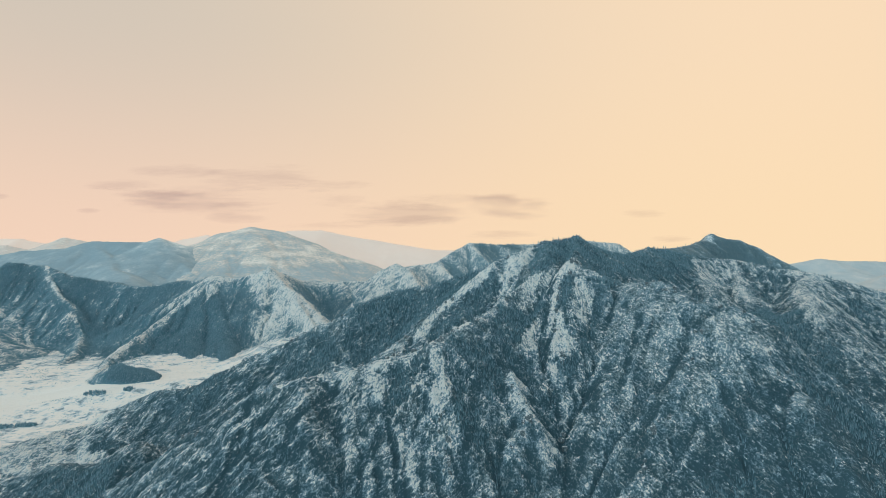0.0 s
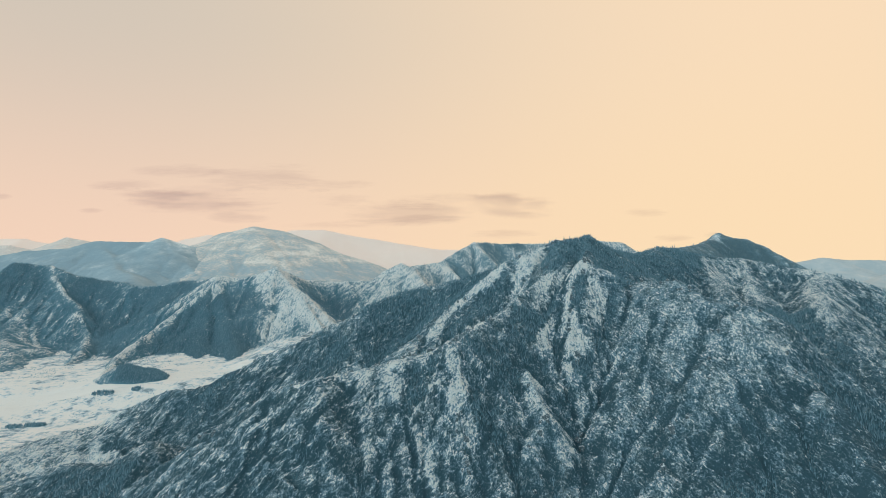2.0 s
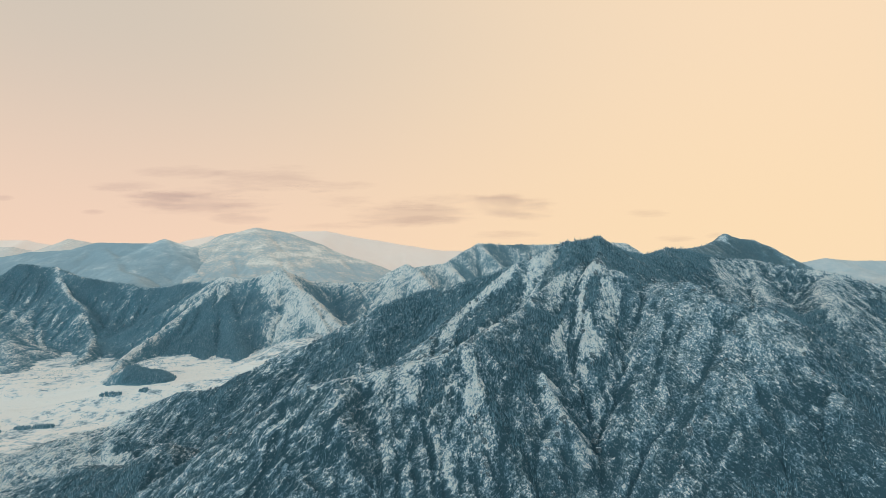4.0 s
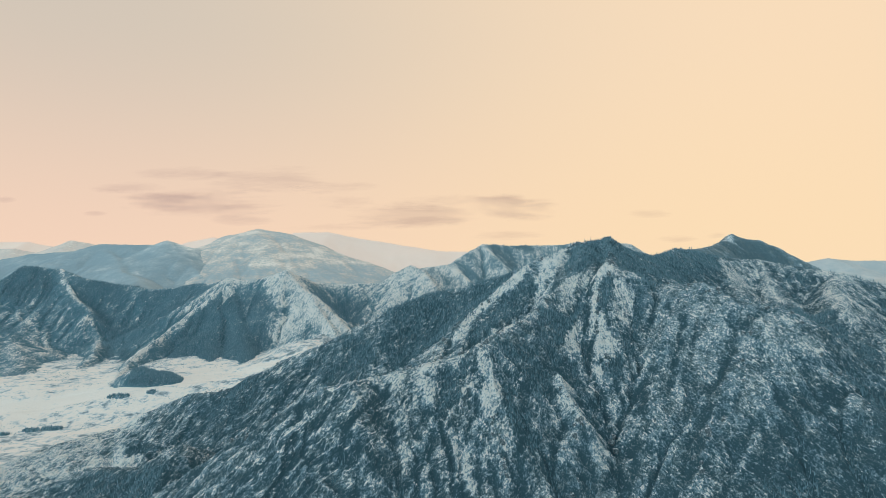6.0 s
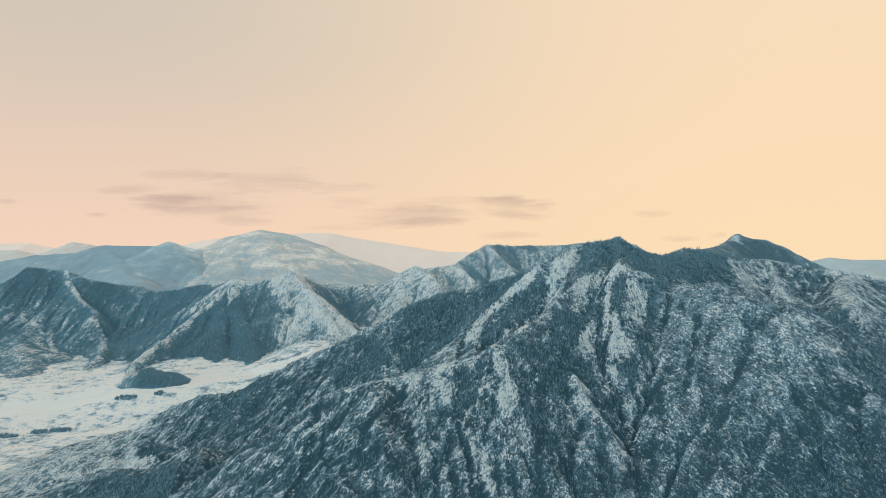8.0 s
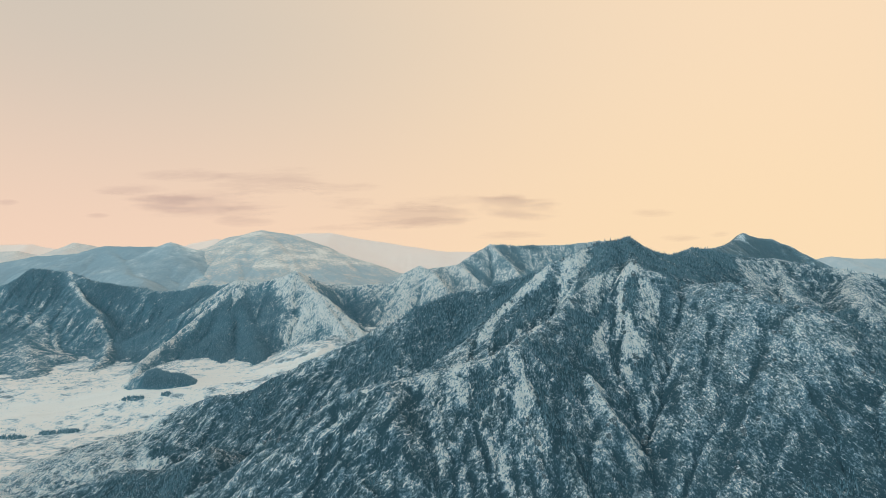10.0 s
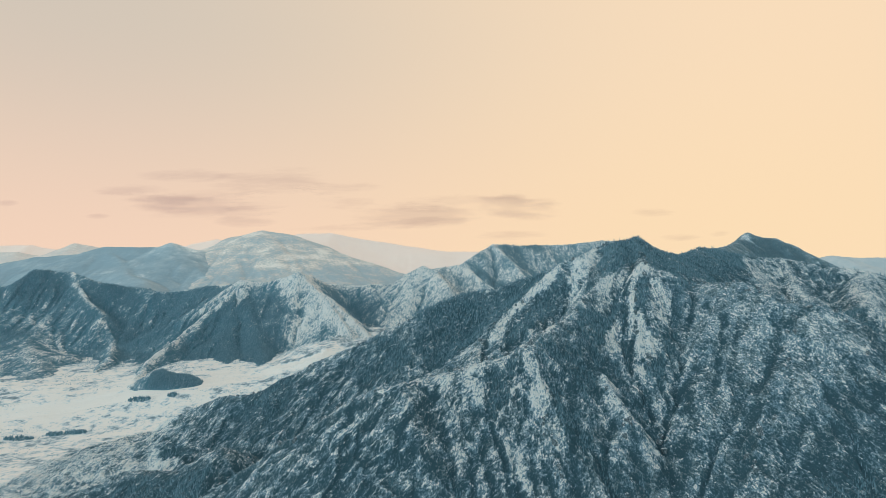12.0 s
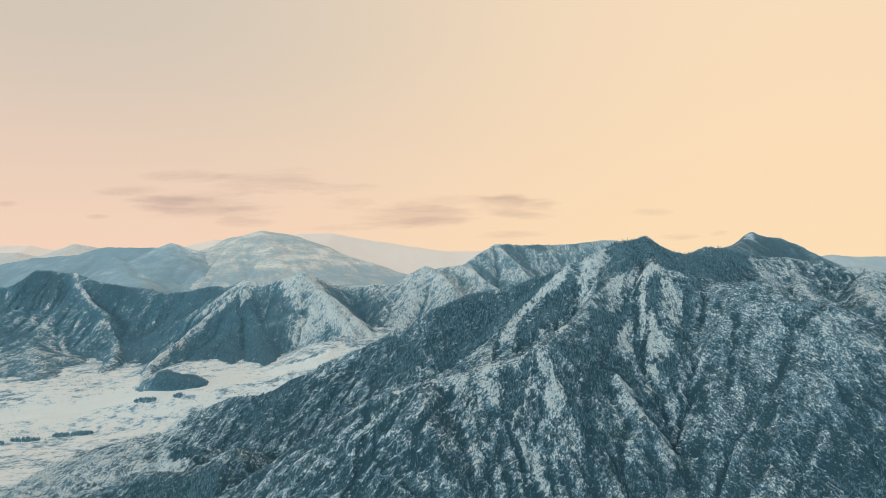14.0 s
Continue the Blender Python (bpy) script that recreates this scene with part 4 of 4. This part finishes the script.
def wood_mesh(name, px, py, pz, height, width, sides, seed):
    """Many slim conifers as one mesh: a ragged spire each."""
    rng = np.random.default_rng(seed)
    n = len(px)
    turn = rng.uniform(0, 6.28, n)
    a = turn[:, None] + np.arange(sides)[None, :] * (2 * np.pi / sides)
    r = (width * height)[:, None] * rng.uniform(0.6, 1.3, (n, sides))
    ring = np.stack([px[:, None] + r * np.cos(a), py[:, None] + r * np.sin(a), pz[:, None] + height[:, None] * rng.uniform(-0.1, 0.2, (n, sides))], 2)
    top = np.stack([px + height * rng.normal(0, 0.04, n), py + height * rng.normal(0, 0.04, n), pz + height], 1)[:, None, :]
    co = np.concatenate([ring, top], 1).reshape(-1, 3).astype(np.float32)
    k = np.arange(sides)
    up = np.stack([k, (k + 1) % sides, np.full(sides, sides)], 1)
    tri = (np.arange(n)[:, None, None] * (sides + 1) + up[None]).reshape(-1, 3).astype(np.int32)
    me = bpy.data.meshes.new(name)
    me.vertices.add(len(co))
    me.vertices.foreach_set("co", co.ravel())
    me.loops.add(tri.size)
    me.loops.foreach_set("vertex_index", tri.ravel())
    me.polygons.add(len(tri))
    me.polygons.foreach_set("loop_start", np.arange(len(tri), dtype=np.int32) * 3)
    me.update()
    me.validate()
    return new(name, me)


def sow(name, field, count, low, high, width, sides, seed, mat, label, lo=0.35, hi=0.75, box=None):
    xs, ys, z, wood, snow = field
    rng = np.random.default_rng(seed)
    want = step(wood, lo, hi) + 0.004
    if box:
        gx, gy = np.meshgrid(xs, ys)
        want = want * ((gx > box[0]) & (gx < box[1]) & (gy > box[2]) & (gy < box[3]))
    want = np.where(z > valley_floor(xs[None, :], ys[:, None]) + 1, want, 0)
    p = np.cumsum(want.ravel())
    at = np.searchsorted(p, rng.uniform(0, p[-1], count))
    iy, ix = np.clip(at // len(xs), 1, len(ys) - 2), np.clip(at % len(xs), 1, len(xs) - 2)
    fx, fy = rng.uniform(0, 1, count), rng.uniform(0, 1, count)
    cell = xs[1] - xs[0]
    pz = z[iy, ix] * (1 - fx) * (1 - fy) + z[iy, ix + 1] * fx * (1 - fy) + z[iy + 1, ix] * (1 - fx) * fy + z[iy + 1, ix + 1] * fx * fy
    ob = wood_mesh(name, xs[ix] + fx * cell, ys[iy] + fy * cell, pz, rng.uniform(low, high, count), width, sides, seed)
    ob.data.materials.append(mat)
    tagged(ob, label, "forest", kind="stuff")


near_wood = tree_material("dark_conifers", (0.104, 0.190, 0.215), (0.34, 0.45, 0.485))
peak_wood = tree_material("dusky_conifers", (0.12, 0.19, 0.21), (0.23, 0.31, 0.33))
# lighter needles here carry the haze of the middle distance in their colour
table_wood = tree_material("haze_paled_conifers", (0.21, 0.305, 0.33), (0.37, 0.45, 0.47))
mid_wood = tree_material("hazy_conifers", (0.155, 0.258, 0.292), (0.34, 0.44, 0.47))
sow("forest", near, 66000, 2.0, 4.4, 0.10, 4, 101, near_wood, "dense dark winter forest of slim conifers on the near mountain", box=(-500, 800, 380, 1000))
sow("forest", peak, 14000, 2.5, 4.5, 0.17, 3, 105, peak_wood, "dark forest below the pointed summit", 0.3, 0.7, box=(220, 950, 860, 1400))
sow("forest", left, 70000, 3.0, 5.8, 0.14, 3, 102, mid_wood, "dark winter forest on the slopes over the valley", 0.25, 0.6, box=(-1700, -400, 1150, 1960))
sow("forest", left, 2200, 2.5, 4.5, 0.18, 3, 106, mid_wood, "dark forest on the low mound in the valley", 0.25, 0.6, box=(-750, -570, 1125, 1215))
sow("forest", hill, 22000, 2.2, 4.8, 0.14, 3, 103, mid_wood, "thin haze-paled forest on the pale hill", 0.25, 0.6, box=(-800, 100, 1200, 1850))
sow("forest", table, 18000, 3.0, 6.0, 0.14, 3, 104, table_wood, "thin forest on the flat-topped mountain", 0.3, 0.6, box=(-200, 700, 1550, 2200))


def height_at(field, x, y):
    xs, ys, z = field[:3]
    i, j = (x - xs[0]) / (xs[1] - xs[0]), (y - ys[0]) / (ys[1] - ys[0])
    return float(z[int(round(j)), int(round(i))])


# ---- brush and groves on the valley floor ----
def brush(name, n, low, high, width, seed, place, label, mat):
    rng = np.random.default_rng(seed)
    x, y = place(rng, n)
    ob = wood_mesh(name, x, y, valley_floor(x, y) + 2.2, rng.uniform(low, high, len(x)), width, 4, seed)
    ob.data.materials.append(mat)
    tagged(ob, label, "brush", kind="stuff")


def along_foot(rng, n):
    x, y = rng.uniform(-1450, -560, n * 4), rng.uniform(1180, 1560, n * 4)
    ok = (fbm(x / 60, y / 60, 3, 201) + 0.7 * step(y, 1200, 1450) > 0.42) & (np.abs(y - river(x)) > 40)
    return x[ok][:n], y[ok][:n]


def over_floor(rng, n):
    x, y = rng.uniform(-1000, -420, n * 4), rng.uniform(820, 1130, n * 4)
    ok = (fbm(x / 45, y / 30, 3, 211) > 0.28) & (np.abs(y - river(x)) > 32)
    return x[ok][:n], y[ok][:n]


def grove_at(cx, cy, rx, ry):
    def place(rng, n):
        a, r = rng.uniform(0, 6.28, n), np.sqrt(rng.uniform(0, 1, n))
        return cx + rx * r * np.cos(a), cy + ry * r * np.sin(a)
    return place


brush("brush", 9000, 1.0, 2.8, 0.35, 301, along_foot, "sparse dark brush at the foot of the forested mountain", mid_wood)
brush("brush", 3500, 0.8, 2.2, 0.5, 302, over_floor, "low dark scrub on the snowy valley floor", mid_wood)
for k, (cx, cy, rx, ry) in enumerate([(-840, 968, 26, 9), (-790, 985, 15, 8), (-757, 992, 20, 8), (-880, 950, 16, 7), (-700, 1100, 22, 8), (-640, 1112, 9, 6)]):
    brush("grove", 150, 3.0, 6.5, 0.30, 310 + k, grove_at(cx, cy, rx, ry), "dark clump of leafless trees on the valley snow", near_wood)


# ---- lone conifers on the crests ----
def part(name, bm, mat, parent, label=""):
    me = bpy.data.meshes.new(name)
    bm.to_mesh(me)
    bm.free()
    me.materials.append(mat)
    ob = new(name, me)
    ob.parent = parent
    return tagged(ob, label)


def bark_material():
    m, tree = material("bark")
    colour = blend(tree, grain(tree, 6.0, 4.0, 0.6, (1, 1, 0.2)), (0.05, 0.05, 0.048), (0.12, 0.11, 0.10))
    bsdf = node(tree, "ShaderNodeBsdfPrincipled", Roughness=0.95)
    tree.links.new(colour, bsdf.inputs["Base Color"])
    out = tree.nodes.new("ShaderNodeOutputMaterial")
    tree.links.new(bsdf.outputs[0], out.inputs[0])
    return m


def conifer(high, wide, tiers, seed, bark, needles):
    rng = random.Random(seed)
    root = new("conifer_tree")
    bm = bmesh.new()
    bmesh.ops.create_cone(bm, cap_ends=True, segments=6, radius1=high * 0.03, radius2=0.02, depth=high * 0.98)
    bmesh.ops.translate(bm, verts=bm.verts, vec=(0, 0, high * 0.47))
    part("trunk", bm, bark, root)
    bm = bmesh.new()
    for k in range(tiers):
        f = k / tiers
        z0, z1 = high * (0.14 + 0.80 * f), high * (0.14 + 0.80 * (f + 1.75 / tiers))
        r = wide * (1 - f) ** 0.8 * rng.uniform(0.75, 1.15)
        top = bm.verts.new((rng.uniform(-0.05, 0.05), rng.uniform(-0.05, 0.05), min(z1, high)))
        ring = []
        for i in range(9):
            a = i * math.tau / 9 + rng.uniform(-0.25, 0.25)
            q = r * (rng.uniform(0.55, 1.15) if i % 2 else rng.uniform(0.3, 0.6))
            ring.append(bm.verts.new((q * math.cos(a), q * math.sin(a), z0 - 0.12 * q + rng.uniform(-0.1, 0.1))))
        for i in range(9):
            bm.faces.new((ring[i], ring[(i + 1) % 9], top))
    part("crown", bm, needles, root)
    return tagged(root, "slim dark conifer dusted with frost on the mountain crest", "tree", "conifers on the crests")


bark = bark_material()
kinds = [conifer(5.6, 1.0, 7, 1, bark, near_wood), conifer(4.6, 0.9, 6, 2, bark, near_wood), conifer(6.2, 1.1, 8, 3, bark, near_wood), conifer(4.0, 0.8, 5, 4, bark, near_wood)]
dice = random.Random(77)
spots_left = []
for name, first, last, n, spread in (("west", 6, 12, 60, 7), ("west", 1, 6, 10, 6), ("chute", 0, 4, 26, 12), ("east", 1, 8, 50, 6), ("east", 8, 13, 26, 6),
                                     ("peak", 0, 2, 8, 5), ("dome", 1, 8, 22, 6), ("shoulder", 3, 10, 22, 7)):
    pts = NEAR[name][2]
    for _ in range(n):
        k = dice.uniform(first, last)
        a, c, f = pts[int(k)], pts[min(int(k) + 1, len(pts) - 1)], k - int(k)
        spots_left.append((peak if name == "peak" else near, a[0] + f * (c[0] - a[0]) + dice.uniform(-spread, spread), a[1] + f * (c[1] - a[1]) + dice.uniform(-spread, spread)))
for k, (field, x, y) in enumerate(spots_left):
    at = pose(x, y, height_at(field, x, y) - 0.5, dice.uniform(-3, 3), dice.uniform(-3, 3), dice.uniform(0, 360))
    if k < len(kinds):
        kinds[k].matrix_basis = at
    else:
        copy_thing(kinds[k % len(kinds)], at)


# ---- rock outcrops that break the crests ----
def rock_material():
    m, tree = material("outcrop_rock")
    at = tree.nodes.new("ShaderNodeNewGeometry")
    sep = tree.nodes.new("ShaderNodeSeparateXYZ")
    tree.links.new(at.outputs["Normal"], sep.inputs[0])
    grit = grain(tree, 0.8, 6.0, 0.75)
    stone = blend(tree, smooth(tree, grit, 0.42, 0.6), (0.070, 0.092, 0.098), (0.27, 0.29, 0.29))
    lying = smooth(tree, calc(tree, "ADD", sep.outputs[2], calc(tree, "MULTIPLY", calc(tree, "SUBTRACT", grit, 0.5), 1.2)), 0.62, 0.85)
    colour = blend(tree, lying, stone, (0.86, 0.79, 0.74))
    bump = node(tree, "ShaderNodeBump", Strength=0.8, Distance=0.4)
    tree.links.new(grit, bump.inputs["Height"])
    bsdf = node(tree, "ShaderNodeBsdfPrincipled", Roughness=0.9)
    bsdf.inputs["Specular IOR Level"].default_value = 0.15
    tree.links.new(colour, bsdf.inputs["Base Color"])
    tree.links.new(bump.outputs[0], bsdf.inputs["Normal"])
    out = tree.nodes.new("ShaderNodeOutputMaterial")
    tree.links.new(bsdf.outputs[0], out.inputs[0])
    return m


def outcrop(seed, mat):
    bm = bmesh.new()
    bmesh.ops.create_icosphere(bm, subdivisions=2, radius=1.0)
    for v in bm.verts:
        p = v.co * 1.3 + Vector((seed * 7.7, seed * 3.1, 0))
        jag = 0.5 * noise.noise(p * 1.2) + 0.55 * noise.noise(p * 3.1)
        v.co = v.co * (0.85 + jag)
        v.co.z = v.co.z * 1.25 + 0.25 * math.floor(v.co.z * 3) / 3
    me = bpy.data.meshes.new("rock_outcrop")
    bm.to_mesh(me)
    bm.free()
    me.materials.append(mat)
    return tagged(new("rock_outcrop", me), "jagged grey rock outcrop with snow on its ledges", "rock", "outcrops on the ridges")


rocks = [outcrop(k, rock_material() if k == 0 else bpy.data.materials["outcrop_rock"]) for k in range(5)]
placed = 0
for name, first, last, n, spread, low, high in (("shoulder", 1, 13, 34, 5, 1.2, 3.0), ("tower", 1, 7, 26, 9, 1.2, 3.2), ("rib_a", 0, 4, 14, 4, 1.0, 2.4), ("rib_c", 0, 3, 12, 4, 1.0, 2.4),
                                                ("chute", 1, 4, 12, 6, 1.0, 2.6), ("dome", 2, 10, 26, 7, 1.0, 2.8), ("dome_a", 0, 4, 16, 8, 1.0, 2.4), ("west", 12, 20, 22, 5, 1.2, 2.8), ("west", 0, 7, 12, 4, 1.2, 2.8)):
    pts = NEAR[name][2]
    for _ in range(n):
        k = dice.uniform(first, last)
        a, c, f = pts[int(k)], pts[min(int(k) + 1, len(pts) - 1)], k - int(k)
        x, y, s = a[0] + f * (c[0] - a[0]) + dice.uniform(-spread, spread), a[1] + f * (c[1] - a[1]) + dice.uniform(-spread, spread), dice.uniform(low, high)
        rock = rocks[placed] if placed < len(rocks) else rocks[placed % len(rocks)].copy()
        if placed >= len(rocks):
            scene.collection.objects.link(rock)
        rock.matrix_basis = pose(x, y, height_at(near, x, y) - 0.25 * s, dice.uniform(-15, 15), dice.uniform(-15, 15), dice.uniform(0, 360)) @ Matrix.Diagonal((s * dice.uniform(0.7, 1.3), s * dice.uniform(0.7, 1.3), s, 1))
        placed += 1


# ---- thin evening clouds low over the horizon ----
def cloud_material():
    m, tree = material("thin_cloud")
    at = tree.nodes.new("ShaderNodeTexCoord")
    sep = tree.nodes.new("ShaderNodeSeparateXYZ")
    tree.links.new(at.outputs["Generated"], sep.inputs[0])
    u = calc(tree, "MULTIPLY", calc(tree, "SUBTRACT", sep.outputs[0], 0.5), 2.0)
    v = calc(tree, "MULTIPLY", calc(tree, "SUBTRACT", sep.outputs[2], 0.5), 2.0)
    wisps = calc(tree, "SUBTRACT", grain(tree, 0.0026, 6.0, 0.6, (0.5, 1, 3.2)), 0.5)
    edge = calc(tree, "ADD", calc(tree, "MULTIPLY", u, u), calc(tree, "MULTIPLY", v, v))
    body = calc(tree, "SUBTRACT", calc(tree, "ADD", calc(tree, "MULTIPLY", wisps, 2.0), 0.62), calc(tree, "MULTIPLY", edge, 0.72))
    fade = smooth(tree, calc(tree, "SUBTRACT", 1.0, edge), 0.0, 0.5)
    thick = calc(tree, "MULTIPLY", smooth(tree, body, 0.1, 0.95), fade)
    colour = blend(tree, thick, (1.0, 1.0, 1.0), (0.865, 0.855, 0.885))
    veil = tree.nodes.new("ShaderNodeBsdfTransparent")
    tree.links.new(colour, veil.inputs[0])
    out = tree.nodes.new("ShaderNodeOutputMaterial")
    tree.links.new(veil.outputs[0], out.inputs[0])
    return m


def cloud(x, y, z, wide, high, mat):
    """A thin veil of cloud at the far end of the view, gently bowed."""
    bm = bmesh.new()
    n = 12
    rows = []
    for j in range(3):
        rows.append([bm.verts.new((wide * (i / n - 0.5), 1.0 - (2 * i / n - 1) ** 2, high * (j / 2 - 0.5))) for i in range(n + 1)])
    for j in range(2):
        for i in range(n):
            bm.faces.new((rows[j][i], rows[j][i + 1], rows[j + 1][i + 1], rows[j + 1][i]))
    me = bpy.data.meshes.new("cloud")
    bm.to_mesh(me)
    bm.free()
    ob = new("cloud", me)
    ob.location = (x, y, z)
    me.materials.append(mat)
    ob.visible_shadow = False
    tagged(ob, "thin mauve-grey streak of evening cloud", "cloud", "clouds over the horizon", "structure")


veil = cloud_material()
# Each streak: bearing and height over the horizon in thousandths of the distance, and its width and depth alike.
for k, (bearing, rise, wide, deep) in enumerate([(-317, 130, 238, 52), (-193, 114, 155, 27), (-472, 142, 186, 27), (-431, 86, 341, 50), (-460, 88, 250, 34), (-580, 117, 155, 21), (-503, 94, 207, 27), (-183, 89, 145, 27),
                                  (-48, 65, 310, 52), (-7, 86, 227, 31), (-17, 50, 186, 23), (122, 75, 207, 48), (122, 90, 72, 25), (110, 76, 150, 40), (179, 73, 93, 27), (117, 28, 155, 23),
                                  (375, 66, 103, 19), (424, 19, 93, 14), (-808, 96, 52, 12), (-642, 70, 52, 10), (-369, 57, 124, 21), (-193, 44, 207, 17), (500, 24, 45, 14)]):
    cloud(4.93 * bearing - 46, 4890 + 3 * k, 341 + 4.93 * rise, 4.93 * wide * 1.15, 4.93 * deep * 1.3, veil)
